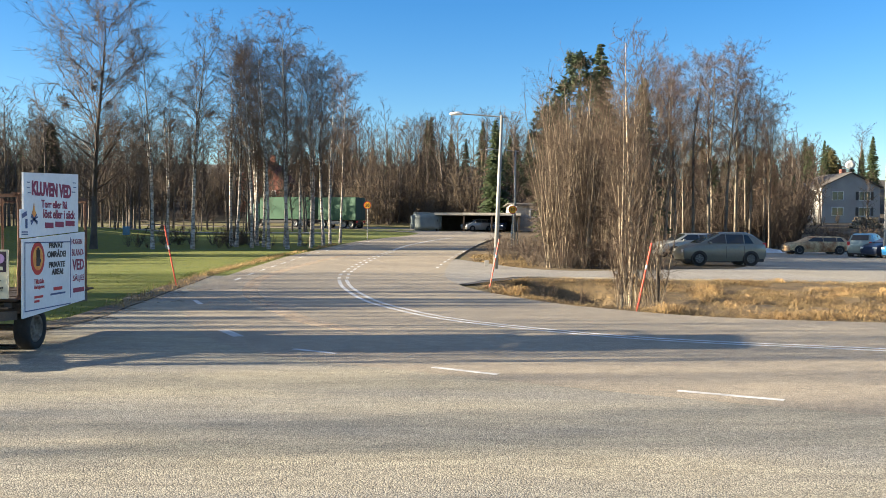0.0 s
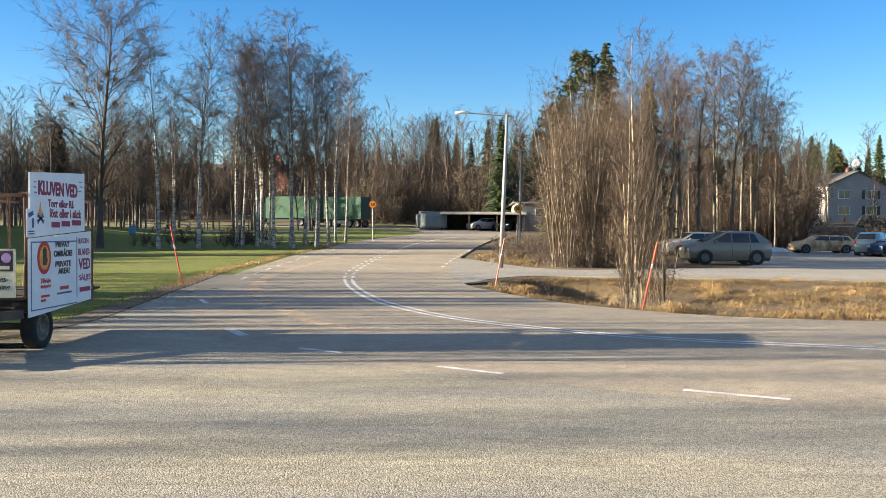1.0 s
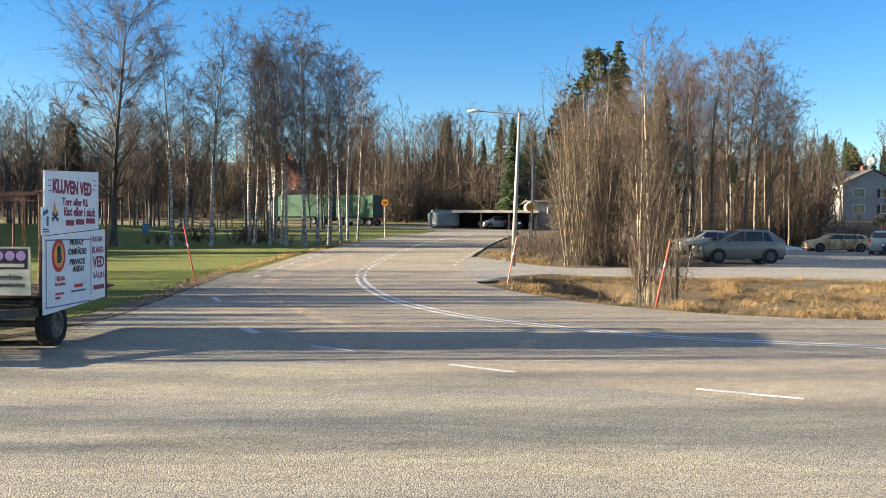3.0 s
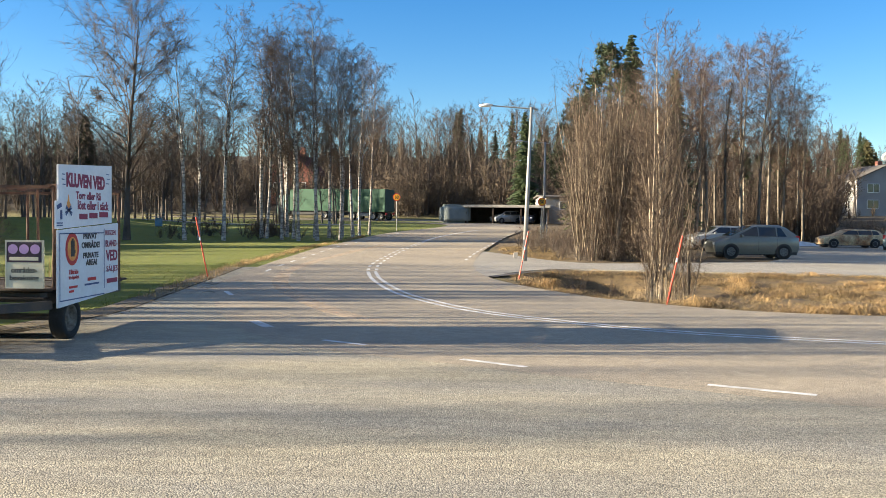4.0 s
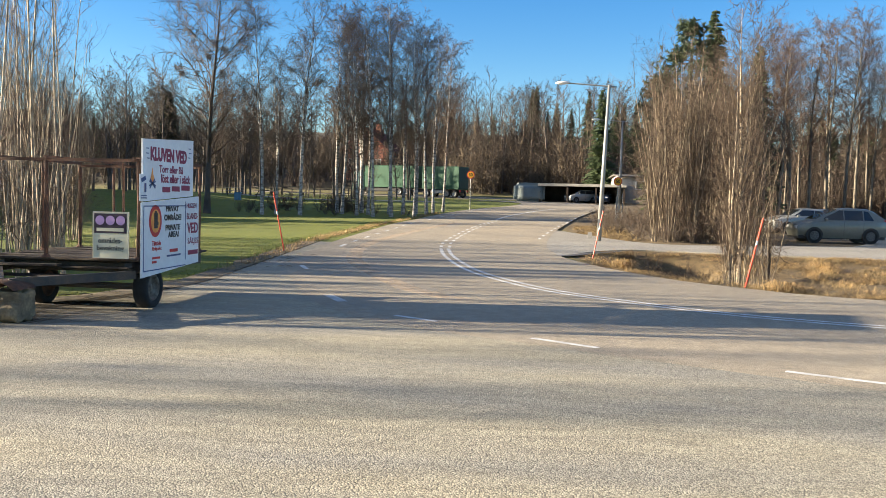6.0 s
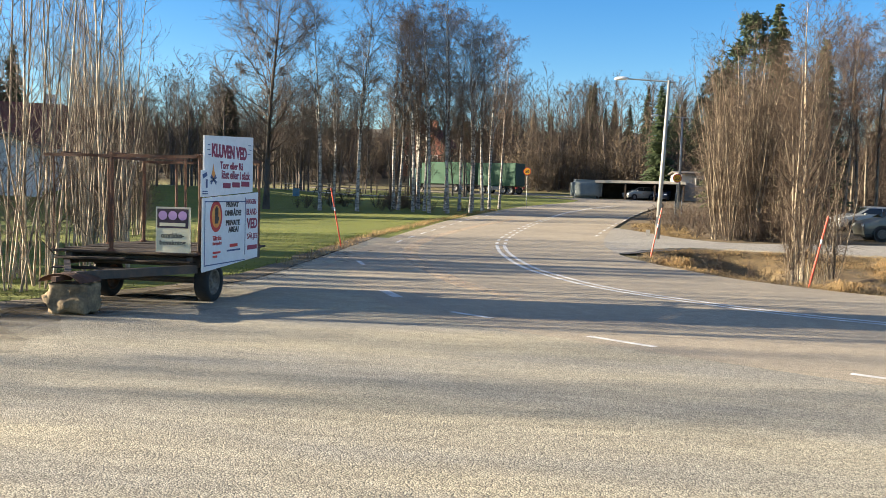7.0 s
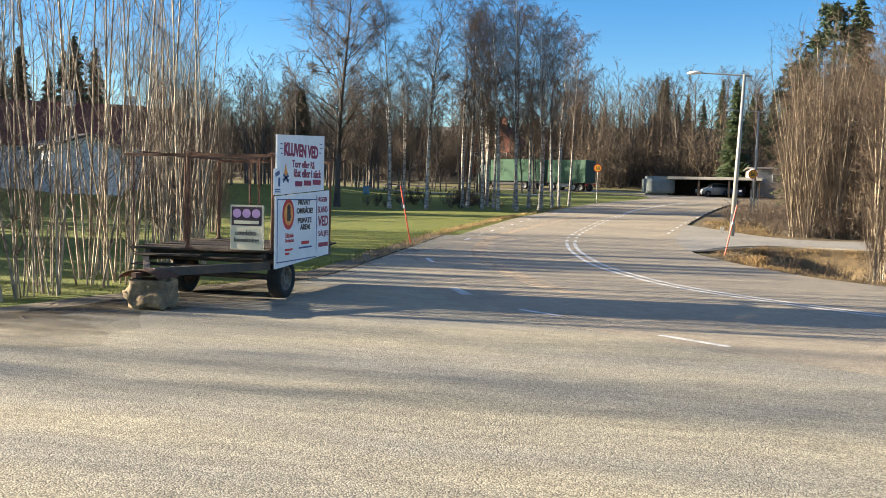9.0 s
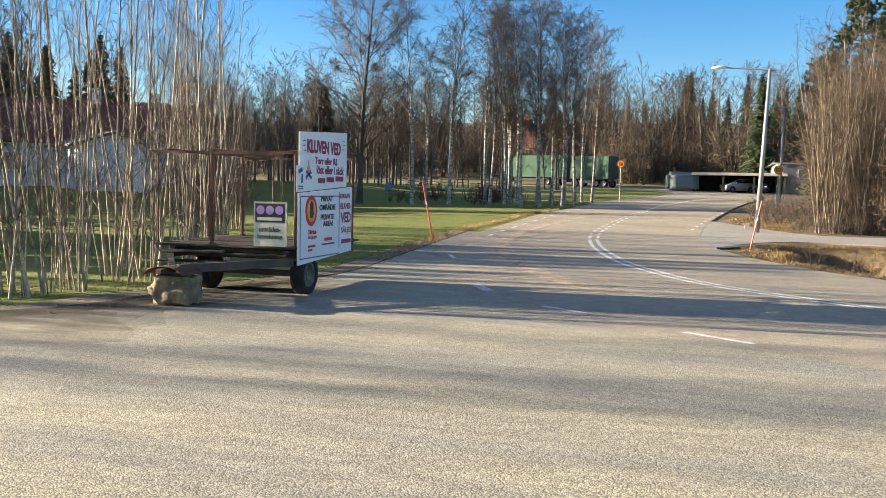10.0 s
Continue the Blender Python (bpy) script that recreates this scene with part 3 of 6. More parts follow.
def clump(seed, h, stems, spread, r0=0.03, n1=12, n2=4, n3=3, thin=1.0, coarse=False):
    """Many stems from one root, each with boughs and twigs: stem shape, twig shape."""
    rng = random.Random(seed)
    wood, fine = [], Shape()
    for s in range(stems):
        a = s * 2.4 + rng.random()
        tilt = spread * (0.15 + 0.85 * math.sqrt((s + rng.random()) / stems))
        hh = h * rng.uniform(0.62, 1.0) * (1 - 0.25 * tilt)
        base = Vector((math.cos(a), math.sin(a), 0)) * h * 0.03 * rng.random()
        d = Vector((math.cos(a) * tilt, math.sin(a) * tilt, 1)).normalized()
        pts, q = [base.copy()], base.copy()
        n = 7
        for i in range(n):
            d = (d + rand_dir(rng, 0.06) + Vector((0, 0, 0.05))).normalized()
            q = q + d * hh / n
            pts.append(q.copy())
        r = r0 * rng.uniform(0.6, 1.1)
        wood.append(Shape())
        wood[-1].tube(pts, [r * ((1 - i / n) ** 0.8 * 0.94 + 0.06) for i in range(n + 1)], 5)
        for b in range(n1):
            u = 0.12 + 0.86 * (b + rng.random()) / n1
            i = min(n - 1, int(u * n))
            p = pts[i].lerp(pts[i + 1], u * n - i)
            d1 = ((pts[i + 1] - pts[i]).normalized() * 0.7 + rand_dir(rng, 0.6) + Vector((0, 0, 0.25))).normalized()
            l1 = hh * rng.uniform(0.10, 0.26) * (1.15 - u * 0.6)
            m1 = p + d1 * l1 * 0.5
            e1 = m1 + (d1 + rand_dir(rng, 0.15) + Vector((0, 0, 0.15))).normalized() * l1 * 0.5
            r1 = max(r * 0.3 * (1 - u), 0.0045 * thin)
            fine.tube([p, m1, e1], [r1, r1 * 0.75, r1 * 0.35], 3)
            for c in range(n2):
                v = (c + rng.random()) / n2
                p2 = p.lerp(m1, v * 2) if v < 0.5 else m1.lerp(e1, v * 2 - 1)
                d2 = (d1 * 0.8 + rand_dir(rng, 0.55) + Vector((0, 0, 0.1))).normalized()
                l2 = l1 * rng.uniform(0.3, 0.6)
                e2 = p2 + d2 * l2
                fine.tube([p2, e2], [0.0042 * thin, 0.002 * thin], 3)
                for _ in range(n3):
                    p3 = p2.lerp(e2, rng.uniform(0.2, 0.95))
                    e3 = p3 + (d2 * 0.7 + rand_dir(rng, 0.6)).normalized() * l2 * rng.uniform(0.35, 0.7)
                    fine.tube([p3, e3], [0.0034 * thin, 0.0016 * thin], 3)
    return wood, fine


def spruce(seed, h, r, mat, layers=26, per=13, open_top=0.0):
    """A conifer: whorls of drooping boughs with many needle sprays."""
    rng = random.Random(seed)
    trunk, crown = Shape(), Shape()
    trunk.tube([(0, 0, 0), (0.02 * h * rng.random(), 0, h * 0.5), (0, 0, h)], [0.018 * h, 0.01 * h, 0.004 * h], 7)
    for i in range(layers):
        t = 0.1 + 0.9 * (i + rng.random() * 0.7) / layers
        for j in range(per):
            a = rng.random() * 6.283
            tt = min(0.995, max(0.08, t + rng.uniform(-1.4, 1.4) / layers))
            length = r * (1.03 - tt) ** 0.75 * rng.uniform(0.5, 1.15)
            d = Vector((math.cos(a), math.sin(a), 0))
            nrm = Vector((-d.y, d.x, 0))
            p = Vector((0, 0, h * tt))
            for k in range(5):
                u = (k + 0.6) / 5
                c = p + d * length * u + Vector((0, 0, length * (0.12 * u - 0.35 * u * u)))
                s = length * 0.27 * (1.25 - u) + 0.10
                for side in (-1, 1):
                    tip = c + nrm * side * s * rng.uniform(0.8, 1.6) + d * s * 0.7 + Vector((0, 0, -s * rng.uniform(0.2, 0.9)))
                    crown.add([c - d * s * 0.5, c + d * s * 0.6 + Vector((0, 0, 0.05)), tip, c + Vector((0, 0, -s * 0.45))], [(0, 1, 2), (0, 2, 3), (1, 3, 2)])
    return trunk, crown


def pine(seed, h, r):
    """A pine: bare stem below, needle clumps on crooked boughs above."""
    rng = random.Random(seed)
    trunk, crown = Shape(), Shape()
    trunk.tube([(0, 0, 0), (0.2, 0.1, h * 0.4), (0, 0, h * 0.7), (0.1, 0, h)], [0.02 * h, 0.016 * h, 0.011 * h, 0.003 * h], 7)
    for b in range(34):
        t = 0.35 + 0.65 * (b + rng.random()) / 34
        a = rng.random() * 6.283
        length = r * rng.uniform(0.5, 1.05) * (1.15 - 0.8 * (t - 0.35) / 0.65)
        d = Vector((math.cos(a), math.sin(a), rng.uniform(0.05, 0.5)))
        p = Vector((0, 0, h * t))
        e = p + d * length
        trunk.tube([p, p.lerp(e, 0.5) + Vector((0, 0, -0.1)), e], [0.05, 0.035, 0.012], 3)
        for k in range(24):
            c = p.lerp(e, rng.uniform(0.35, 1.05)) + rand_dir(rng, 0.28)
            for _ in range(9):
                q = rand_dir(rng, 1).normalized() * rng.uniform(0.22, 0.46)
                nrm = q.cross(rand_dir(rng, 1)).normalized() * 0.05
                crown.add([c + nrm, c - nrm, c + q], [(0, 1, 2)])
                crown.add([c + nrm.cross(q) * 3, c - nrm.cross(q) * 3, c + q], [(0, 1, 2)])
    return trunk, crown


def make_tree(name, label, category, shapes, bark, leaf, group):
    t = thing(name, label, category, group=group)
    part("trunk", shapes[0], bark, t, smooth=True)
    part("crown", shapes[1], leaf, t)
    return t


used = set()


def plant(tree, x, y, size=1.0, rng=None, sink=0.08, turn=None, label="", squeeze=1.0, bark=None):
    m = pose(x, y, lie(x, y) - sink, 0, 0, (rng or random).uniform(0, 360) if turn is None else turn) @ Matrix.Diagonal((size * squeeze, size * squeeze, size, 1))
    if tree.name in used:
        ob = copy_thing(tree, m)
        ob.matrix_basis = m
    else:
        used.add(tree.name)
        tree.matrix_basis = m
        ob = tree
    if label:
        tagged(ob, label)
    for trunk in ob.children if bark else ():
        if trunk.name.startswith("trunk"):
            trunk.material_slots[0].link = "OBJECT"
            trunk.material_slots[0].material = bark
    return ob


# birch bark darkened: shade on trunks beyond the car park, put into colour
shaded_birch_bark = material("shaded_birch_bark", (0.20, 0.17, 0.125), (0.075, 0.06, 0.045), scale=1.5, rough=0.85, bump=0.4, bump_scale=12, fine=0.25, per_object=0.3)
birch_label = "tall leafless birch with a black and white trunk"
birches = [make_tree("birch", birch_label, "tree", branchy(s, 15.5, 0.135, 0.20, first=f, n1=44 if not k else 22, n2=8, n3=9, rise=1.3, droop=0.42, thin=1.5, forks=k, coarse=True), birch_bark, twig, "birches in the park") for s, f, k in ((11, 0.28, 0), (12, 0.34, 0), (13, 0.3, 1), (14, 0.38, 0), (15, 0.25, 1))]
great = make_tree("birch", "great leafless birch with a wide crown", "tree", branchy(21, 16.2, 0.23, 0.40, first=0.17, n1=26, n2=11, n3=12, rise=0.95, droop=0.12, thin=1.6, forks=1, coarse=True), dark_bark, twig, "birches in the park")
rng = random.Random(3)
for x, y, z in ((0.7, -0.4, 11.9), (1.1, 0.3, 11.6), (0.3, -0.8, 11.0), (0.9, 0.6, 10.0), (-2.3, 0.2, 10.4), (-1.7, -0.5, 9.8)):
    nest = Shape()
    for _ in range(46):
        c = Vector((x, y, z)) + rand_dir(rng, 0.13)
        d = rand_dir(rng, 0.17)
        nest.tube([c - d, c + d], [0.016, 0.012], 3)
    part("nest", nest, dark_bark, great, "dark ball of twigs in the crown")
plant(great, -22.3, 56.3, 0.93, rng, turn=0)
"""positions of the grove's birches: plan and height"""
for x, y, hgt in ((-18.7, 56.8, 14.2), (-18.0, 57.6, 12.0), (-16.9, 59.5, 13.0), (-16.2, 57.1, 15.4), (-14.6, 60.9, 14.6), (-14.1, 60.2, 14.9), (-13.4, 63.3, 14.5), (-13.0, 61.8, 13.6), (-12.2, 60.0, 14.0), (-11.4, 57.7, 14.6), (-10.9, 61.0, 15.0), (-10.2, 57.9, 15.8), (-10.0, 61.5, 14.0), (-9.3, 63.0, 13.2), (-8.9, 59.5, 13.8), (-8.4, 62.0, 14.0), (-8.2, 64.1, 13.5), (-12.7, 58.6, 13.0), (-7.7, 66.0, 13.4)):
    plant(birches[rng.randrange(5)], x, y, hgt / 16.7, rng)

saplings = [make_tree("birch_sapling", "thin leafless young birch in a thicket beside the road", "tree", branchy(s, 9.2, 0.025, 0.13, first=0.05, n1=24, n2=4, n3=2, rise=1.1, droop=0.05, thin=0.45, lean=0.06, sides=6, wave=0.010), sapling_bark, twig, "saplings in the thicket") for s in range(31, 37)]
rng = random.Random(8)
for i in range(58):
    k = (i + rng.random() * 1.4) / 58
    y = 9.6 + 3.4 * k + 7.0 * k ** 3
    edge = -8.6 if y > 9.5 else -8.6 - (9.5 - y) * 0.8
    edge = edge + 1.0 * step(11.5, 13.5, y) - 1.6 * step(14, 20, y)
    x = edge - abs(rng.gauss(0, 1.5)) - 0.1
    if -7.9 < x and 10.6 < y < 14:
        x = -8.0 - rng.random()
    if y > 12.5:
        x = min(x, -0.555 * y - 0.1 - rng.random() * 2.4)
    plant(saplings[rng.randrange(6)], x, y, rng.uniform(0.6, 1.08), rng)


def make_bush(name, label, category, shapes, bark, leaf, group):
    """Stems and twigs of a low bush in one mesh."""
    sh = Shape()
    for stem in shapes[0]:
        sh.add(stem.v, stem.f, 0)
    sh.add(shapes[1].v, shapes[1].f, 1)
    return tagged(part(name, sh, [bark, leaf]), label, category, group)


def make_clump(name, label, category, shapes, bark, leaf, group):
    t = thing(name, label, category, group=group)
    for stem in shapes[0]:
        part("stem", stem, bark, t, smooth=True)
    part("crown", shapes[1], leaf, t)
    return t


bushes = [make_clump("alder", "leafless alder with many thin pale stems in the roadside thicket", "tree", clump(s, 10.0, 9, 0.11, r0=0.046, n1=20, n2=5, n3=2, thin=1.35), alder_bark, pale_twig, "trees of the eastern thicket") for s in range(41, 46)]
thin_clumps = [make_clump("birch_clump", "clump of thin leafless birch shoots beside the trailer", "tree", clump(s, 7.2, 4, 0.13, r0=0.019, n1=16, n2=3, n3=1, thin=0.7), sapling_bark, twig, "saplings in the thicket") for s in (37, 38, 39)]
rng = random.Random(9)
for i in range(13):
    y = 9.8 + 4.8 * (i + rng.random()) / 13 + 3.5 * (i / 13) ** 3
    x = -8.55 + 0.9 * step(11.5, 13.5, y) - 1.4 * step(14, 20, y) - abs(rng.gauss(0, 0.8))
    if x > -7.95 and y < 14:
        x = -8.0 - rng.random() * 0.6
    if y > 12.5:
        x = min(x, -0.565 * y - 0.1 - rng.random() * 1.6)
    plant(thin_clumps[rng.randrange(3)], x, y, rng.uniform(0.6, 1.1), rng)
# brown bushes behind the trailer, at the lawn's edge
rng = random.Random(14)
for i in range(11):
    y = 19.5 + i * 1.15
    plant(bushes[rng.randrange(5)], y * rng.uniform(-0.66, -0.545), y, rng.uniform(0.5, 0.68), rng, label="leafless brown bush at the lawn's edge behind the trailer")
rng = random.Random(17)
for i in range(38):
    k = rng.uniform(0.118, 0.215)
    y = 38.6 + 26 * rng.random() ** 1.8
    x = k * y
    plant(bushes[rng.randrange(5)], x, y, rng.uniform(0.72, 1.0), rng)
# the single clump that stands in the verge
verge_birch = make_tree("verge_birch", "leafless young birch rising from dry verge grass", "tree", branchy(51, 7.6, 0.065, 0.19, first=0.1, n1=32, n2=8, n3=5, rise=1.5, droop=0.0, thin=0.8, forks=1, lean=0.03, sides=6, wave=0.01), sapling_bark, pale_twig, "trees of the eastern thicket")
plant(verge_birch, 4.75, 22.3, 0.95, rng, turn=20)
plant(verge_birch, 4.4, 21.6, 0.72, rng, turn=160)
verge_sallow = make_clump("sallow", "leafless sallow with spreading pale branches in the verge", "shrub", clump(52, 4.6, 8, 0.27, r0=0.022, n1=13, n2=5, n3=2, thin=1.0), alder_bark, pale_twig, "trees of the eastern thicket")
plant(verge_sallow, 4.7, 21.9, 1.0, rng, turn=0)
plant(verge_sallow, 5.5, 22.6, 0.9, rng, turn=130)

firs = [make_tree("spruce", "dark green spruce above the bare thicket", "tree", spruce(s, 14, 2.6, needle), dark_bark, needle, "conifers") for s in (61, 62)]
pines = [make_tree("pine", "dark green pine above the bare thicket", "tree", pine(71, 14, 3.2), dark_bark, needle, "conifers")]
plant(pines[0], 11.0, 72, 1.08, rng)
plant(firs[0], 13.1, 74, 1.2, rng)
plant(firs[1], 15.8, 70, 0.97, rng)
plant(firs[0], 7.0, 119, 1.04, rng)
plant(pines[0], 9.4, 76, 0.75, rng)
plant(pines[0], 7.6, 66, 0.72, rng)
plant(firs[1], 8.8, 70, 0.8, rng)
# birches beyond the car park; their trunks take the bark darkened for shade
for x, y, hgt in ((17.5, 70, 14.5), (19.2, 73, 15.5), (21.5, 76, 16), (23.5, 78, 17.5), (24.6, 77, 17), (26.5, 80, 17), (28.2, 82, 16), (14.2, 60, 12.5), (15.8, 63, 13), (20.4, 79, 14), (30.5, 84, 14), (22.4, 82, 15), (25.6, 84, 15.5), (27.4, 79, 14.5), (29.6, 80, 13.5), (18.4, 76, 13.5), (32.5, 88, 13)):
    plant(birches[rng.randrange(5)], x, y, hgt / 15.5, rng, label="tall leafless birch beyond the car park, bark darkened for shade", bark=shaded_birch_bark)
far_trees = [make_tree("bare_tree", "leafless deciduous tree on the wooded slope", "tree", branchy(s, 13, 0.15, 0.24, first=0.2, n1=18, n2=5, n3=3, rise=1.1, droop=0.15, thin=3.6, forks=k, sides=5, coarse=True), dark_bark, b, "trees of the wooded slope") for s, k, b in ((81, 0, wood_twig), (82, 1, pale_twig), (83, 0, wood_twig), (84, 1, wood_twig))]
rng = random.Random(23)
for i in range(150):
    x = rng.uniform(-95, 110) if i % 3 else rng.uniform(-20, 40)
    y = rng.uniform(128, 190) if x < 40 else rng.uniform(118, 150)
    if 0.40 < x / y < 0.56 and y < 165:
        continue
    plant(far_trees[rng.randrange(4)], x, y, rng.uniform(0.8, 1.2), rng)
for i in range(44):
    y = rng.uniform(165, 205)
    plant(firs[rng.randrange(2)], y * rng.uniform(-0.02, 0.62), y, rng.uniform(0.6, 0.95), rng)
# tall slender birches west of the forecourt, whose shade crosses it
rng = random.Random(6)
for x, y, hgt in ((-34, 3.0, 11.5), (-40, 3.4, 12.5), (-45, 4.6, 12.5)):
    plant(birches[rng.randrange(5)], x, y, hgt / 15.5, rng, label="leafless birch west of the forecourt", squeeze=0.4)
# bare woods round the lawn and behind the car park
for i in range(46):
    x, y = rng.uniform(-62, -6), rng.uniform(97, 107)
    if x > -14 and y < 122:
        y = rng.uniform(124, 132)
    plant(far_trees[rng.randrange(4)], x, y, rng.uniform(0.55, 0.95), rng, label="leafless deciduous tree at the park's far side")
for i in range(30):
    x, y = rng.uniform(-62, -30), rng.uniform(66, 95)
    if x / y < -0.58 and y < 90:
        y += 22
    plant(far_trees[rng.randrange(4)], x, y, rng.uniform(0.55, 0.95), rng, label="leafless deciduous tree at the park's far side")
for i in range(38):
    x, y = rng.uniform(15, 66), rng.uniform(90, 112)
    if 33 < x < 42:
        y += 8
    if x > 46 and y < 146:
        y = rng.uniform(92, 100) if x < 50 else 168
    if not 0.415 < x / y < 0.54 or y > 160:
        plant(far_trees[rng.randrange(4)], x, y, rng.uniform(0.6, 1.05), rng, label="leafless deciduous tree behind the car park")
for i in range(12):
    plant(firs[rng.randrange(2)], rng.uniform(-95, -68), rng.uniform(140, 160), rng.uniform(0.45, 0.75), rng)
# added towards the sun so that the lorry trailer lies in shade
for x, y, k in ((-34, 111.2, 0.9), (-37, 111.8, 1.0), (-40, 110.6, 1.0), (-43, 111.2, 1.0), (-46, 110.4, 1.0), (-49, 109.2, 1.0), (-52, 111.2, 1.1)):
    plant(far_trees[rng.randrange(4)], x, y, k, rng, label="leafless deciduous tree added west of the bend")


# tall trees and spruces west of the lawn, whose shade lies across it
for i in range(66):
    x, y = rng.uniform(-84, -60), rng.uniform(42, 88)
    if i % 3:
        plant(firs[rng.randrange(2)], x, y, rng.uniform(0.9, 1.15), rng, label="dark spruce west of the lawn")
    else:
        plant(far_trees[rng.randrange(4)], x, y, rng.uniform(1.0, 1.3), rng, label="leafless deciduous tree west of the lawn")
# row added out of view, heights set by where the lawn needs shade
for i in range(44):
    plant(firs[rng.randrange(2)], rng.uniform(-48, -44), 5.5 + i * 0.88, rng.uniform(0.72, 0.84) if 4 < i < 16 else rng.uniform(0.64, 0.69) if i < 5 else rng.uniform(0.44, 0.56), rng, label="unseen young spruce added to shade the lawn")
for i in range(5):
    y = rng.uniform(104, 122)
    plant(firs[rng.randrange(2)], y * rng.uniform(0.27, 0.40), y, rng.uniform(0.4, 0.72), rng, label="dark spruce behind the car park")
for i in range(16):
    plant(firs[rng.randrange(2)], rng.uniform(-40, 34), rng.uniform(165, 190), rng.uniform(0.45, 0.62), rng, label="dark spruce on the wooded slope")
# dense brush along the far side of the bend
brush = [make_bush("hazel", "dense leafless hazel brush beyond the bend", "shrub", clump(s, 6.5, 9, 0.4, r0=0.05, n1=10, n2=3, n3=1, thin=5.5), dark_bark, b, "brush beyond the bend") for s, b in ((95, brush_twig), (96, wood_twig), (97, brush_twig))]
for i in range(230):
    x = rng.uniform(-70, 62) if i % 3 else rng.uniform(-14, 30)
    y = rng.uniform(123, 150) if x < 36 else rng.uniform(118, 134)
    if -38 < x < -20 and y < 134:
        y += 8
    if 56 < x:
        x -= 8
    if not 0.41 < x / y < 0.54:
        plant(brush[rng.randrange(3)], x, y, rng.uniform(0.7, 1.25) * (1 if i % 3 else 1.35), rng)
def thicket_mass(name, label, seed, spots, leaf):
    """Brush that nobody could count, as one object; spots: (x, y, size)."""
    r = random.Random(seed)
    kinds = []
    for k in range(3):
        stems, fine = clump(seed + k, 6.5, 7, 0.34, r0=0.05, n1=8, n2=3, n3=1, thin=6.0)
        one = Shape()
        for stem in stems:
            one.add(stem.v, stem.f)
        one.add(fine.v, fine.f)
        kinds.append((np.array([tuple(v) for v in one.v]), one.f))
    sh = Shape()
    for x, y, size in spots:
        v, f = kinds[r.randrange(3)]
        a = r.random() * 6.283
        c, q = math.cos(a) * size, math.sin(a) * size
        w = np.stack([v[:, 0] * c - v[:, 1] * q + x, v[:, 0] * q + v[:, 1] * c + y, v[:, 2] * size + lie(x, y) - 0.1], 1)
        sh.add(w.tolist(), f)
    return tagged(part(name, sh, leaf), label, "brush", kind="stuff")


spots = []
for i in range(210):
    y = rng.uniform(131, 175)
    spots.append((y * rng.uniform(-0.62, 0.02), y, rng.uniform(0.9, 1.7)))
thicket_mass("far_brush", "dark leafless brush on the wooded slope", 401, spots, wood_twig)
spots = []
for i in range(140):
    y = rng.uniform(84, 122)
    spots.append((y * rng.uniform(0.2, 0.405), y, rng.uniform(0.6, 1.5)))
for i in range(34):
    y = rng.uniform(126, 146)
    spots.append((y * rng.uniform(0.40, 0.62), y, rng.uniform(0.25, 0.4)))
for i in range(70):
    y = rng.uniform(80, 87)
    spots.append((y * rng.uniform(0.215, 0.40), y, rng.uniform(0.4, 0.75)))
thicket_mass("far_brush", "dark leafless brush behind the car park", 411, spots, wood_twig)
for i in range(46):
    y = rng.uniform(140, 172)
    plant(far_trees[rng.randrange(4)], y * rng.uniform(-0.5, 0.0), y, rng.uniform(0.8, 1.15), rng)
for i in range(26):
    y = rng.uniform(162, 185)
    plant(firs[rng.randrange(2)] if i % 3 == 0 else far_trees[rng.randrange(4)], y * rng.uniform(0.36, 0.47), y, rng.uniform(0.6, 0.85), rng, label="tree behind the grey house")
# bare trees round the grey house
for i in range(15):
    plant(far_trees[rng.randrange(4)], rng.uniform(50, 112), rng.uniform(168, 205), rng.uniform(0.8, 1.15), rng)
for x, y, k in ((56.8, 152, 0.8), (53.5, 149.5, 0.9), (50.5, 150, 0.85), (57.5, 148, 0.55)):
    plant(firs[rng.randrange(2)], x, y, k, rng, label="dark spruce beside the grey house")
for x, y, k in ((56.5, 132, 0.95), (54, 138, 0.8), (66, 124, 0.85), (70.5, 130, 1.0), (76, 138, 0.9), (58.5, 122, 0.6), (49, 121, 1.0), (46.5, 118, 0.9), (51, 127, 0.9), (60, 147.5, 0.85), (57.5, 149, 0.95), (54, 148, 0.8), (51, 151, 0.95), (61.2, 144, 0.7)):
    plant(far_trees[rng.randrange(4)], x, y, k, rng, label="leafless deciduous tree beside the grey house")


# ---- lettering ----
def lettering(name, text, mat, parent, at, width, height_, depth=0.003, label="", bold=0.0):
    """Text fitted into a box of width and height; at: the pose of the box's lower left corner."""
    cu = bpy.data.curves.new(name, "FONT")
    cu.body, cu.extrude, cu.resolution_u, cu.offset = text, 0.5, 3, bold
    tmp = bpy.data.objects.new(name, cu)
    scene.collection.objects.link(tmp)
    bpy.context.view_layer.update()
    me = bpy.data.meshes.new_from_object(tmp.evaluated_get(bpy.context.evaluated_depsgraph_get()))
    bpy.data.objects.remove(tmp)
    co = np.empty(len(me.vertices) * 3)
    me.vertices.foreach_get("co", co)
    co = co.reshape(-1, 3)
    lo, hi = co.min(0), co.max(0)
    co = (co - lo) / np.maximum(hi - lo, 1e-6) * [width, height_, depth]
    me.vertices.foreach_set("co", co.ravel())
    me.materials.clear()
    me.materials.append(mat)
    me.update()
    return part(name, me, mat, parent, label, at=at)


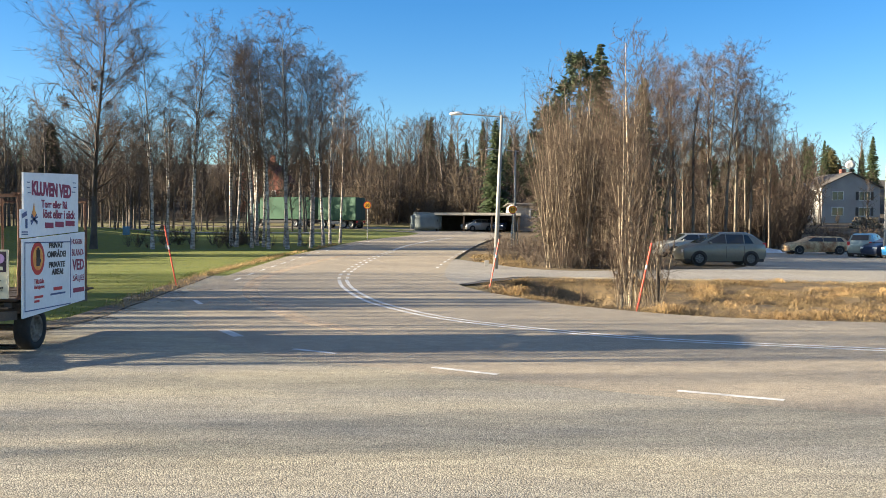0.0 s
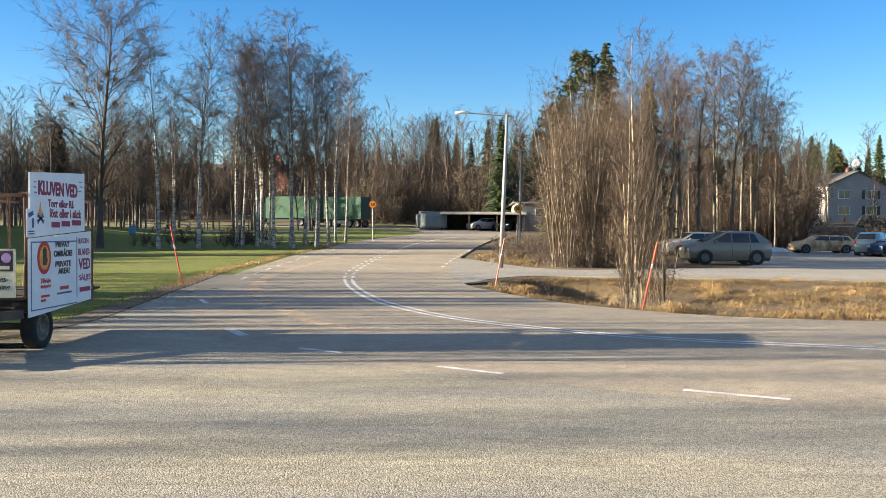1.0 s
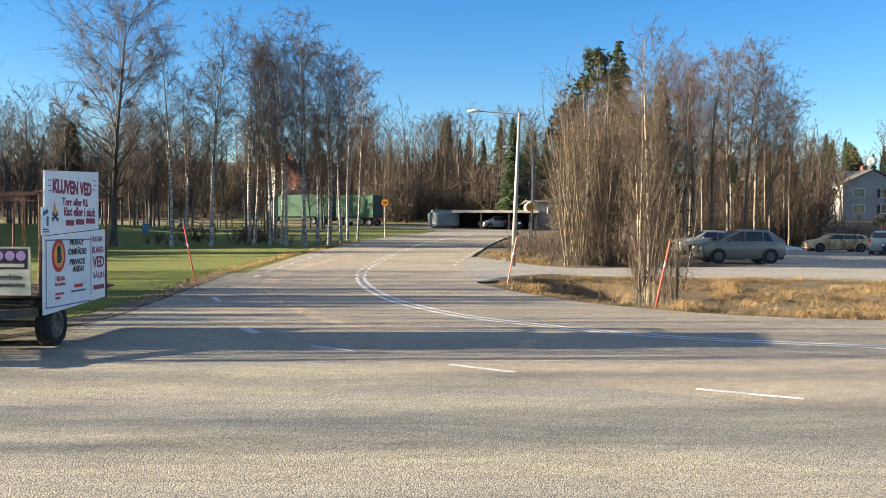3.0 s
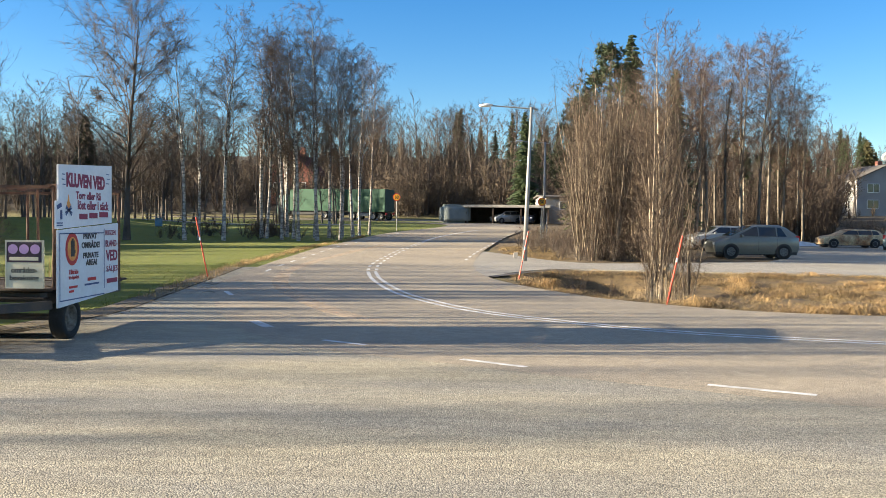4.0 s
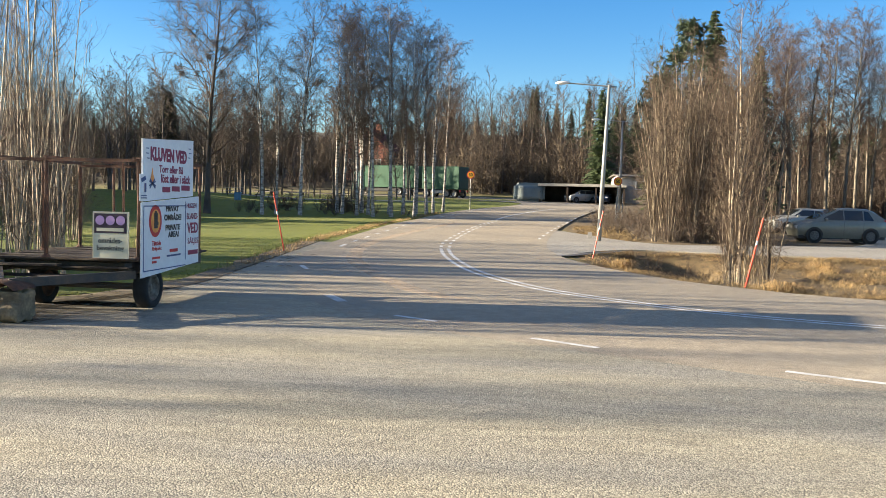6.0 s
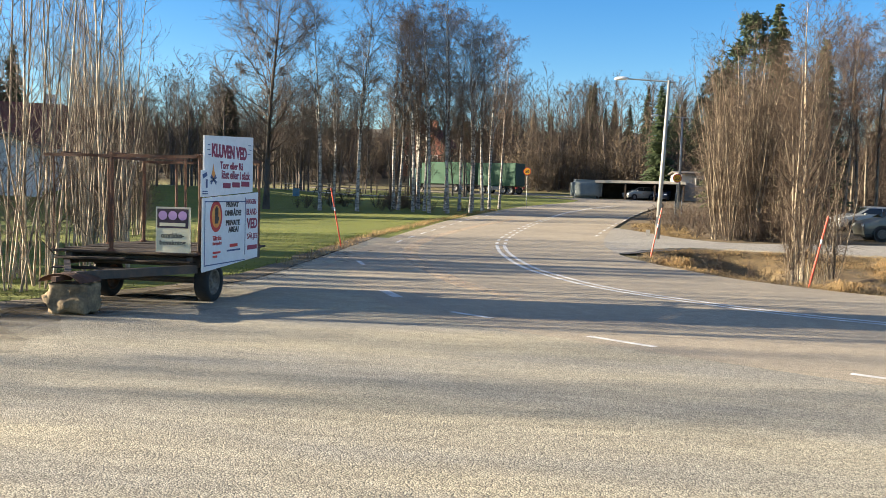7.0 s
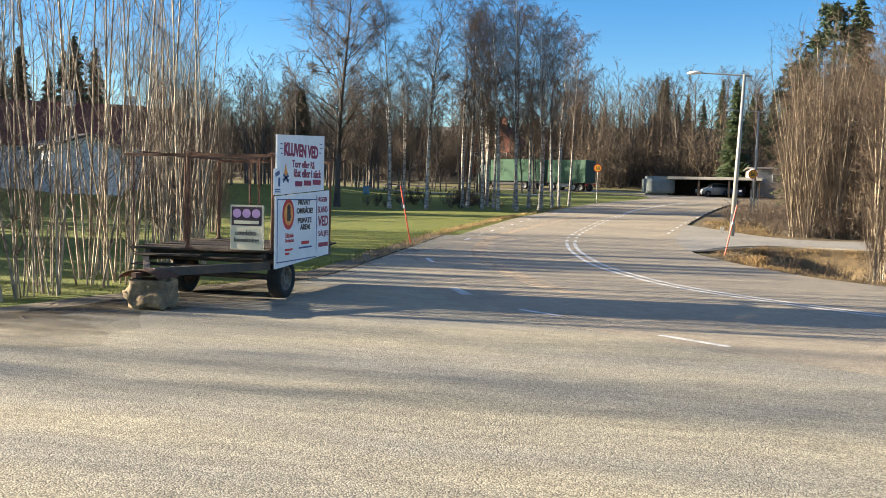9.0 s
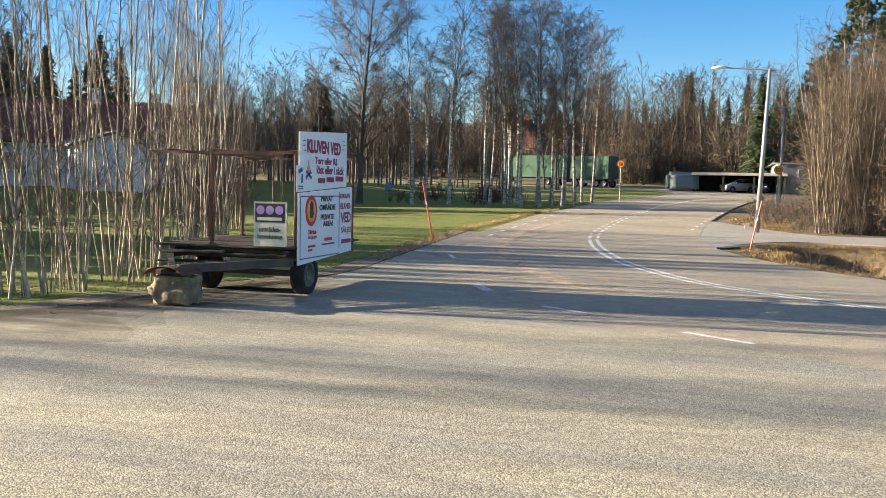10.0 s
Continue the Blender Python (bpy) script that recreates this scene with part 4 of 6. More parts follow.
def disc(rx, ry, depth=0.003, n=40, inner=0.0):
    sh = Shape()
    for z in (0, depth):
        for r in ((1.0, inner) if inner else (1.0,)):
            for i in range(n):
                a = 2 * math.pi * i / n
                sh.v.append((rx * r * math.cos(a), ry * r * math.sin(a), z))
    if inner:
        for i in range(n):
            j = (i + 1) % n
            sh.f += [(2 * n + i, 2 * n + j, 3 * n + j, 3 * n + i), (i, j, 2 * n + j, 2 * n + i)]
    else:
        sh.f.append(tuple(range(n, 2 * n)))
        sh.f += [(i, (i + 1) % n, n + (i + 1) % n, n + i) for i in range(n)]
    sh.s = [0] * len(sh.f)
    return sh


def bar(width, height_, depth=0.003):
    sh = Shape()
    sh.box(0, width, 0, height_, 0, depth)
    return sh


# ---- the trailer with its signs ----
TX, TY = -6.45, 12.2
trailer = thing("farm_trailer", "old rusty farm trailer with rotten plank deck beside the road", "trailer", pose(TX, TY, 0))
rng = random.Random(4)
for i in range(11):
    y = -1.0 + i * 0.225
    bm = bevelled(-1.11 + rng.uniform(-0.05, 0.06), 1.06, y, y + 0.205, 0.675, 0.708, 0.006, 1)
    pl = part("plank", bm, old_wood, trailer)
    pl.matrix_basis = pose(0, 0, rng.uniform(-0.01, 0.012), rng.uniform(-1.2, 1.2), rng.uniform(-0.5, 0.5), rng.uniform(-0.8, 0.8))
for x0, x1, y0, y1, z0, z1, rx in ((-1.02, 0.0, -1.12, -0.98, 0.615, 0.645, 4), (-0.95, 0.95, -1.05, -0.80, 0.55, 0.575, -3), (-1.05, 0.2, -1.15, -0.95, 0.50, 0.52, 8), (-0.9, 0.7, -0.8, -0.4, 0.56, 0.58, 2)):
    pl = part("plank", bevelled(x0, x1, y0, y1, z0, z1, 0.005, 1), old_wood, trailer)
    pl.matrix_basis = pose(0, 0, 0, rx * 0.3, rng.uniform(-1.0, 1.0), rng.uniform(-1.5, 1.5))
for x in (-0.92, 0.90):
    part("side_rail", bevelled(x - 0.05, x + 0.05, -0.95, 1.45, 0.50, 0.66, 0.008, 1), dark_steel, trailer)
for y in (-0.72, 0.3, 1.35):
    part("cross_beam", bevelled(-0.87, 0.85, y - 0.05, y + 0.05, 0.51, 0.64, 0.008, 1), dark_steel, trailer)
part("floor_underside", bevelled(-1.0, 0.98, -0.66, 1.3, 0.645, 0.668, 0.004, 1), old_wood, trailer)


def beam(p, q, w, h):
    """A squared beam from p to q."""
    p, q = Vector(p), Vector(q)
    d = (q - p).normalized()
    u = d.cross(Vector((0, 0, 1))).normalized() * w / 2
    v = u.normalized().cross(d) * h / 2
    sh = Shape()
    sh.v = [tuple(c + s * u + t * v) for c in (p, q) for s, t in ((-1, -1), (1, -1), (1, 1), (-1, 1))]
    sh.f = [(0, 1, 2, 3), (7, 6, 5, 4), (0, 4, 5, 1), (1, 5, 6, 2), (2, 6, 7, 3), (3, 7, 4, 0)]
    sh.s = [0] * 6
    return sh


part("drawbar", beam((1.0, -0.95, 0.50), (0.02, -2.25, 0.47), 0.08, 0.11), dark_steel, trailer, "dark rusty steel drawbar arm")
part("drawbar", beam((-0.95, -0.95, 0.52), (-0.08, -2.25, 0.47), 0.08, 0.11), dark_steel, trailer)
part("hitch", beam((-0.03, -2.2, 0.47), (-0.03, -2.62, 0.46), 0.07, 0.06), rust, trailer, "rusty towing eye")
sheet = Shape()
for i in range(9):
    a = math.pi * (0.1 + 0.8 * i / 8)
    for y in (-2.52, -2.05):
        for k in (0.0, 0.006):
            sheet.v.append((-0.03 - math.cos(a) * (0.30 + k), y, 0.36 + math.sin(a) * (0.155 + k)))
for i in range(8):
    b = i * 4
    sheet.f += [(b, b + 4, b + 6, b + 2), (b + 1, b + 3, b + 7, b + 5), (b, b + 1, b + 5, b + 4), (b + 2, b + 6, b + 7, b + 3)]
sheet.s = [0] * len(sheet.f)
part("bent_plate", sheet, rust, trailer, "bent rusty sheet over the towing eye", smooth=True)
axle = Shape()
axle.tube([(-0.75, -0.45, 0.29), (0.95, -0.45, 0.29)], [0.045, 0.045], 8, True)
axle.tube([(-0.8, -0.45, 0.30), (-0.8, -0.45, 0.52)], [0.04, 0.04], 6)
axle.tube([(0.8, -0.45, 0.30), (0.8, -0.45, 0.52)], [0.04, 0.04], 6)
part("axle", axle, dark_steel, trailer)


def lathe(profile, n=28, axis="x"):
    """A ring turned about the x axis: profile of (offset along the axle, radius)."""
    sh = Shape()
    m = len(profile)
    for i in range(n):
        a = 2 * math.pi * i / n
        for o, r in profile:
            sh.v.append((o, r * math.cos(a), r * math.sin(a)))
    for i in range(n):
        j = (i + 1) % n
        for k in range(m - 1):
            sh.f.append((i * m + k, i * m + k + 1, j * m + k + 1, j * m + k))
    sh.s = [0] * len(sh.f)
    return sh


def wheel(parent, at, r, w, rim_mat, spokes=0, name="wheel"):
    h = w / 2
    tyre = part(name, lathe([(-h * 0.7, r * 0.62), (-h, r * 0.72), (-h, r * 0.9), (-h * 0.8, r * 0.985), (-h * 0.3, r), (h * 0.3, r), (h * 0.8, r * 0.985), (h, r * 0.9), (h, r * 0.72), (h * 0.7, r * 0.62)]), rubber, parent, smooth=True, at=at)
    rim = lathe([(-h * 0.75, r * 0.64), (-h * 0.9, r * 0.60), (-h * 0.55, r * 0.52), (-h * 0.2, r * 0.46), (-h * 0.2, r * 0.2), (-h * 0.45, r * 0.14), (-h * 0.45, 0.001)], 24)
    other = lathe([(h * 0.75, r * 0.64), (h * 0.9, r * 0.60), (h * 0.55, r * 0.52), (h * 0.2, r * 0.46), (h * 0.2, r * 0.2), (h * 0.45, r * 0.14), (h * 0.45, 0.001)], 24)
    rim.add(other.v, [q[::-1] for q in other.f])
    for i in range(spokes):
        a = 2 * math.pi * i / spokes
        for s in (-1, 1):
            rim.tube([(s * h * 0.5, r * 0.1 * math.cos(a), r * 0.1 * math.sin(a)), (s * h * 0.8, r * 0.6 * math.cos(a), r * 0.6 * math.sin(a))], [r * 0.09, r * 0.06], 4)
    part("rim", rim, rim_mat, tyre, smooth=not spokes)
    return tyre


worn_rim = material("worn_rim", (0.20, 0.175, 0.14), (0.09, 0.065, 0.05), scale=14, rough=0.7, metal=0.2, fine=0.25)
wheel(trailer, pose(0.95, -0.45, 0.285), 0.295, 0.20, worn_rim)
wheel(trailer, pose(-0.62, -0.42, 0.285), 0.285, 0.19, rust)
CAGE_TOP = 2.02
for x, y, r in ((-1.16, -0.95, 0.012), (-0.27, -0.95, 0.028), (1.04, -0.95, 0.024), (-1.02, 1.28, 0.026), (-0.45, 1.28, 0.020), (0.2, 1.28, 0.02), (0.98, 1.28, 0.024), (-0.98, 0.15, 0.018), (0.45, -0.2, 0.018)):
    post = Shape()
    post.tube([(x, y, 0.70), (x + 0.01, y, 1.4), (x, y, CAGE_TOP)], [r, r, r], 8, True)
    post.tube([(x, y, 0.70), (x, y, 0.74)], [r * 2.6, r * 1.2], 8, True)
    part("cage_post", post, rust, trailer)
for p, q in (((-1.3, -0.95, CAGE_TOP), (1.06, -0.95, CAGE_TOP + 0.01)), ((-1.04, 1.28, CAGE_TOP - 0.01), (1.0, 1.28, CAGE_TOP)), ((-1.02, -0.95, CAGE_TOP + 0.03), (-1.02, 1.3, CAGE_TOP + 0.03)), ((1.0, -1.0, CAGE_TOP + 0.03), (1.0, 1.3, CAGE_TOP + 0.03)), ((-0.27, -0.98, CAGE_TOP + 0.035), (-0.27, 1.3, CAGE_TOP + 0.035))):
    part("cage_rail", beam(p, q, 0.045, 0.04), rust, trailer, "rusty angle iron rail")
lit = Shape()
lit.add([(-0.09, 0, 0), (0.09, 0, 0), (0.0, 0, 0.15), (-0.09, 0.008, 0), (0.09, 0.008, 0), (0, 0.008, 0.15)], [(0, 1, 2), (5, 4, 3), (0, 3, 4, 1), (1, 4, 5, 2), (2, 5, 3, 0)])
part("reflector", lit, white_plastic, trailer, "pale triangular reflector", at=pose(0.28, 0.5, 0.36))

stone = bmesh.new()
bmesh.ops.create_icosphere(stone, subdivisions=4, radius=0.31)
for v in stone.verts:
    d = v.co.normalized()
    k = 1 + 0.42 * noise.noise(d * 1.9 + Vector((3, 1, 7))) + 0.20 * noise.noise(d * 4.5) + 0.06 * noise.noise(d * 11)
    v.co = Vector((d.x * 0.36, d.y * 0.30, d.z * 0.27)) * k
    v.co.x = max(min(v.co.x, 0.27), -0.28)
    v.co.z = max(min(v.co.z, 0.19), -0.19)
    v.co.y = max(v.co.y, -0.21 + 0.05 * noise.noise(d * 3))
boulder = part("boulder", stone, rock, smooth=True, at=pose(-6.47, 9.95, 0.2))
tagged(boulder, "rough pale brown boulder propping up the trailer's drawbar", "rock")

# boards on the trailer's flank: u runs away from the road junction, v up
BOARD_X = -5.345


def on_board(u, v, near=11.2, low=0.46, out=0.018):
    """The pose of a point on the boards' face; text runs along +y."""
    m = Matrix(((0, 0, 1, BOARD_X + out), (1, 0, 0, near + u), (0, 1, 0, low + v + 0.05 * u), (0, 0, 0, 1)))
    return m


def board(name, label, category, u0, u1, v0, v1, mat):
    sh = Shape()
    th = 0.012
    sh.v = [(BOARD_X + x, 11.2 + u, 0.46 + v + 0.05 * u) for x in (-th, th) for u, v in ((u0, v0), (u1, v0), (u1, v1), (u0, v1))]
    sh.f = [(3, 2, 1, 0), (4, 5, 6, 7), (0, 1, 5, 4), (1, 2, 6, 5), (2, 3, 7, 6), (3, 0, 4, 7)]
    sh.s = [0] * 6
    ob = thing(name, label, category)
    part("panel", sh, mat, ob)
    return ob


def along(s, s0=0.0):
    """Foreshortened fraction across the board's picture to its length."""
    return s * 11.2 / (13.0 - s * 1.8)


W1, V1 = 1.70, (1.025, 1.86)
upper = board("sign_board", "white firewood sale board with dark red lettering on the trailer", "sign", 0.02, W1, *V1, white_board)


def put_text(owner, name, text, mat, s0, s1, t0, t1, width, v_lo, v_hi, bold=0.0, label=""):
    u0, u1 = along(s0) * width, along(s1) * width
    top, bot = v_hi - (v_hi - v_lo) * t0, v_hi - (v_hi - v_lo) * t1
    if text:
        return lettering(name, text, mat, owner, on_board(u0, bot, out=0.014), u1 - u0, top - bot, label=label, bold=bold)
    return part(name, bar(u1 - u0, top - bot), mat, owner, label, at=on_board(u0, bot, out=0.014))


put_text(upper, "lettering", "KLUVEN VED", deep_red, 0.16, 0.87, 0.12, 0.35, W1, *V1, bold=0.05)
put_text(upper, "lettering", "Torr eller Rå", deep_red, 0.335, 0.80, 0.42, 0.55, W1, *V1, bold=0.025)
put_text(upper, "lettering", "löst eller i säck", deep_red, 0.37, 0.94, 0.57, 0.72, W1, *V1, bold=0.025)
for k in range(3):
    s = 0.40 + k * 0.185
    put_text(upper, "number_bar", "", deep_red, s, s + (0.15 if k != 2 else 0.16), 0.79, 0.88, W1, *V1)
for k, s in ((0, 0.075), (1, 0.07), (2, 0.09), (0, 0.9), (1, 0.91), (2, 0.89)):
    p = put_text(upper, "stroke", "", blue_paint, s, s + 0.05, 0.14 + k * 0.08, 0.155 + k * 0.08, W1, *V1)
flame = Shape()
flame.add([(-0.06, 0, 0), (0.06, 0, 0), (0.075, 0.09, 0), (0.03, 0.15, 0), (0.0, 0.28, 0), (-0.035, 0.16, 0), (-0.07, 0.10, 0)] + [(-0.06, 0, 0.003), (0.06, 0, 0.003), (0.075, 0.09, 0.003), (0.03, 0.15, 0.003), (0.0, 0.28, 0.003), (-0.035, 0.16, 0.003), (-0.07, 0.10, 0.003)],
          [(7, 8, 9, 10, 11, 12, 13)] + [(i, (i + 1) % 7, 7 + (i + 1) % 7, 7 + i) for i in range(7)])
part("painted_flame", flame, flame_orange, upper, "small orange painted flame", at=on_board(0.30, 1.27, out=0.014) @ Matrix.Diagonal((0.75, 0.72, 1, 1)))
for a in (18, -20, 40, -38):
    part("painted_log", bar(0.2, 0.022), blue_paint, upper, at=on_board(0.22, 1.25, out=0.016) @ pose(0.08, 0, 0, 0, 0, a) @ pose(-0.1, 0, 0))

W2, V2 = 1.93, (0.0, 1.01)
lower = board("sign_board", "white private area warning board with red hand emblem on the trailer", "sign", 0.0, W2, *V2, white_board)
fu = along(0.77) * W2
for u0, u1, v0, v1 in ((0.04, fu, 0.075, 0.09), (0.04, fu, 0.955, 0.97), (0.04, 0.055, 0.09, 0.955), (fu - 0.015, fu, 0.09, 0.955)):
    part("border", bar(u1 - u0, v1 - v0), blue_paint, lower, at=on_board(u0, v0, out=0.0135))
cx, cy = along(0.235) * W2, V2[1] * (1 - 0.27)
for r0, r1, mat, k in ((0.20, 0.0, red_paint, 0.0135), (0.145, 0.0, flame_orange, 0.0165)):
    part("emblem", disc(r0 * 0.98, r0 * 1.1), mat, lower, at=on_board(cx, cy, out=k))
palm = Shape()
palm.box(-0.05, 0.055, -0.10, 0.02, 0, 0.003)
for i in range(4):
    palm.box(-0.05 + i * 0.028, -0.028 + i * 0.028, 0.02, 0.115 + (0.025 if i in (1, 2) else 0), 0, 0.003)
palm.box(0.055, 0.08, -0.06, -0.01, 0, 0.003)
part("emblem", palm, black_paint, lower, "dark raised hand shape", at=on_board(cx, cy, out=0.0195))
for text, s0, s1, t0, t1 in (("PRIVAT", 0.42, 0.645, 0.085, 0.16), ("OMRÅDE!", 0.39, 0.69, 0.175, 0.285), ("PRIVATE", 0.415, 0.67, 0.345, 0.425), ("AREA!", 0.46, 0.645, 0.445, 0.53)):
    put_text(lower, "lettering", text, black_paint, s0, s1, t0, t1, W2, *V2, bold=0.035)
put_text(lower, "lettering", "Tillträde", red_paint, 0.175, 0.335, 0.535, 0.60, W2, *V2, bold=0.01)
put_text(lower, "lettering", "förbjudet", red_paint, 0.175, 0.345, 0.615, 0.68, W2, *V2, bold=0.01)
for mat, s0, s1, t0, t1 in ((red_paint, 0.18, 0.32, 0.755, 0.785), (red_paint, 0.18, 0.26, 0.81, 0.84), (red_paint, 0.49, 0.63, 0.70, 0.745), (blue_paint, 0.44, 0.68, 0.775, 0.80)):
    put_text(lower, "text_bar", "", mat, s0, s1, t0, t1, W2, *V2)
for text, s0, s1, t0, t1 in (("HUGGEN", 0.785, 0.955, 0.08, 0.155), ("BLAND-", 0.79, 0.985, 0.225, 0.32), ("VED", 0.795, 0.985, 0.37, 0.53), ("SÄLJES", 0.805, 0.99, 0.585, 0.71)):
    put_text(lower, "lettering", text, deep_red, s0, s1, t0, t1, W2, *V2, bold=0.03 if text == "VED" else 0.01)
put_text(lower, "number_bar", "", deep_red, 0.81, 0.985, 0.785, 0.85, W2, *V2)

camera_plate = thing("warning_plate", "small white camera surveillance plate fixed beside the firewood board", "sign")
plate = Shape()
plate.v = [(BOARD_X + x, 11.2 + u, 0.46 + v) for x in (-0.008, 0.004) for u, v in ((-0.10, 1.03), (0.13, 1.04), (0.13, 1.40), (-0.10, 1.39))]
plate.f, plate.s = [(3, 2, 1, 0), (4, 5, 6, 7), (0, 1, 5, 4), (1, 2, 6, 5), (2, 3, 7, 6), (3, 0, 4, 7)], [0] * 6
part("panel", plate, white_board, camera_plate, at=pose(0.024, -0.0, 0))
part("camera_shape", bar(0.13, 0.055), blue_paint, camera_plate, at=on_board(-0.055, 1.28, out=0.031) @ pose(0, 0, 0, 0, 0, 18))
part("camera_shape", bar(0.05, 0.12), blue_paint, camera_plate, at=on_board(0.03, 1.15, out=0.031))
for v in (1.07, 1.10):
    part("text_bar", bar(0.16, 0.015), blue_paint, camera_plate, at=on_board(-0.07, v, out=0.031))

guard = thing("guard_sign", "cream and plum guard patrol sign standing on the deck", "sign", pose(-5.98, 11.14, 0.72, 0, 0, 2))
part("panel", bevelled(0, 0.485, -0.02, 0.02, 0, 0.62, 0.006, 1), cream_board, guard)
part("panel", bar(0.445, 0.26), plum_paint, guard, "dark plum field", at=pose(0.02, -0.0215, 0.335, 90, 0, 0))
for i in range(3):
    part("emblem", disc(0.062, 0.062), lilac_paint, guard, at=pose(0.10 + 0.142 * i, -0.0255, 0.505, 90, 0, 0))
part("name_bar", bar(0.37, 0.045), cream_board, guard, at=pose(0.055, -0.0255, 0.36, 90, 0, 0))
lettering("lettering", "områdes-", black_paint, guard, pose(0.075, -0.0215, 0.20, 90, 0, 0), 0.33, 0.075, bold=0.02)
lettering("lettering", "bevakning", black_paint, guard, pose(0.055, -0.0215, 0.085, 90, 0, 0), 0.375, 0.085, bold=0.02)
for x0, x1, z0, z1 in ((0, 0.485, 0.605, 0.62), (0, 0.485, 0, 0.015), (0, 0.012, 0.015, 0.605), (0.473, 0.485, 0.015, 0.605)):
    fr = Shape()
    fr.box(x0, x1, -0.026, -0.0205, z0, z1)
    part("frame", fr, cream_board, guard)


# ---- stakes, lamps and road signs ----
def stake(x, y, top, h, mats=None):
    ob = thing("snow_stake", "leaning orange plastic snow stake at the road's edge", "snow stake", pose(x, y, lie(x, y) - 0.05), group="snow stakes")
    sh = Shape()
    n = 8
    sh.tube([(top * i / n, 0, h * i / n) for i in range(n + 1)], [0.02] * (n + 1), 8, True)
    part("stake", sh, orange_plastic, ob, smooth=False)
    for k in (0.62, 0.82):
        b = Shape()
        b.tube([(top * k, 0, h * k), (top * (k + 0.06), 0, h * (k + 0.06))], [0.0212, 0.0212], 8)
        part("reflex_band", b, white_plastic if k < 0.7 else orange_plastic, ob)
    return ob


stake(-7.6, 25.2, -0.36, 1.78)
stake(1.4, 26.2, 0.27, 1.45)
stake(4.1, 18.6, 0.30, 1.45)


def street_lamp(x, y, h, arm, lean, label="tall grey steel street lamp with one flat lantern"):
    ob = thing("street_lamp", label, "street lamp", pose(x, y, lie(x, y) - 0.1), group="street lamps")
    sh = Shape()
    sh.tube([(0, 0, 0), (lean * 0.5, 0, h * 0.5), (lean, 0, h)], [0.105, 0.085, 0.06], 12, True)
    part("pole", sh, grey_steel, ob, smooth=True)
    a = Shape()
    a.tube([(lean + 0.25, 0, h - 0.08), (lean, 0, h - 0.06), (lean + arm * 0.5, 0, h + 0.0), (lean + arm, 0, h + 0.06)], [0.03, 0.03, 0.028, 0.026], 8, True)
    part("arm", a, grey_steel, ob)
    bm = bmesh.new()
    bmesh.ops.create_uvsphere(bm, u_segments=14, v_segments=8, radius=1)
    bmesh.ops.scale(bm, vec=(0.30, 0.13, 0.075), verts=bm.verts)
    part("lantern", bm, white_plastic, ob, "pale flat oval lantern", smooth=True, at=pose(lean + arm - 0.2, 0, h + 0.07, 0, -3, 0))
    c = Shape()
    c.box(-0.07, 0.07, -0.10, -0.085, 0.6, 1.0)
    part("hatch", c, grey_steel, ob)
    return ob


street_lamp(2.2, 36.9, 6.5, -1.7, 0.22)
street_lamp(5.2, 64.5, 7.0, -1.7, 0.06)
street_lamp(13.6, 62.0, 6.7, -1.6, 0.1)
street_lamp(30.3, 60.5, 9.7, 1.4, 0.1)


def speed_sign(x, y, h, d=0.6, turn=0, many=False):
    ob = thing("speed_sign", "round yellow speed limit sign with red rim on a grey post", "road sign", pose(x, y, lie(x, y) - 0.1, 0, 0, turn), group="speed signs")
    sh = Shape()
    sh.tube([(0, 0, 0), (0, 0, h + 0.1)], [0.03, 0.03], 8, True)
    part("post", sh, grey_steel, ob)
    r = d / 2
    part("plate", disc(r, r, 0.02, 36), red_paint, ob, "red rim plate", at=pose(0, -0.035, h - r * 0.2, 90, 0, 0))
    part("plate", disc(r * 0.82, r * 0.82, 0.004, 36), sign_yellow, ob, "yellow face", at=pose(0, -0.056, h - r * 0.2, 90, 0, 0))
    lettering("numerals", "50", black_paint, ob, pose(-r * 0.52, -0.061, h - r * 0.62, 90, 0, 0), r * 1.04, r * 0.85, bold=0.03)
    return ob


speed_sign(-5.9, 68.8, 2.95)
speed_sign(4.95, 63.0, 2.75, turn=6)
for x, y, h in ((5.25, 62.2, 1.9), (4.75, 61.2, 1.7)):
    ob = thing("post", "plain grey steel post beside the drive", "post", pose(x, y, lie(x, y) - 0.1), group="posts")
    sh = Shape()
    sh.tube([(0, 0, 0), (0, 0, h)], [0.035, 0.035], 8, True)
    part("pole", sh, grey_steel, ob)
box_thing = thing("utility_marker", "low white marker plate at the bank", "marker", pose(1.95, 39.2, lie(1.95, 39.2)))
part("plate", bevelled(-0.09, 0.09, -0.02, 0.02, 0.02, 0.27, 0.006, 1), concrete, box_thing)
part("leg", bevelled(-0.02, 0.02, -0.015, 0.015, -0.1, 0.02, 0.002, 1), grey_steel, box_thing)


# ---- cars ----
def paint(name, colour, rough=0.3):
    return material(name, colour, tuple(c * 0.9 for c in colour), scale=1.2, rough=rough, metal=0.15, coat=0.3, fine=0.05, fine_scale=12)


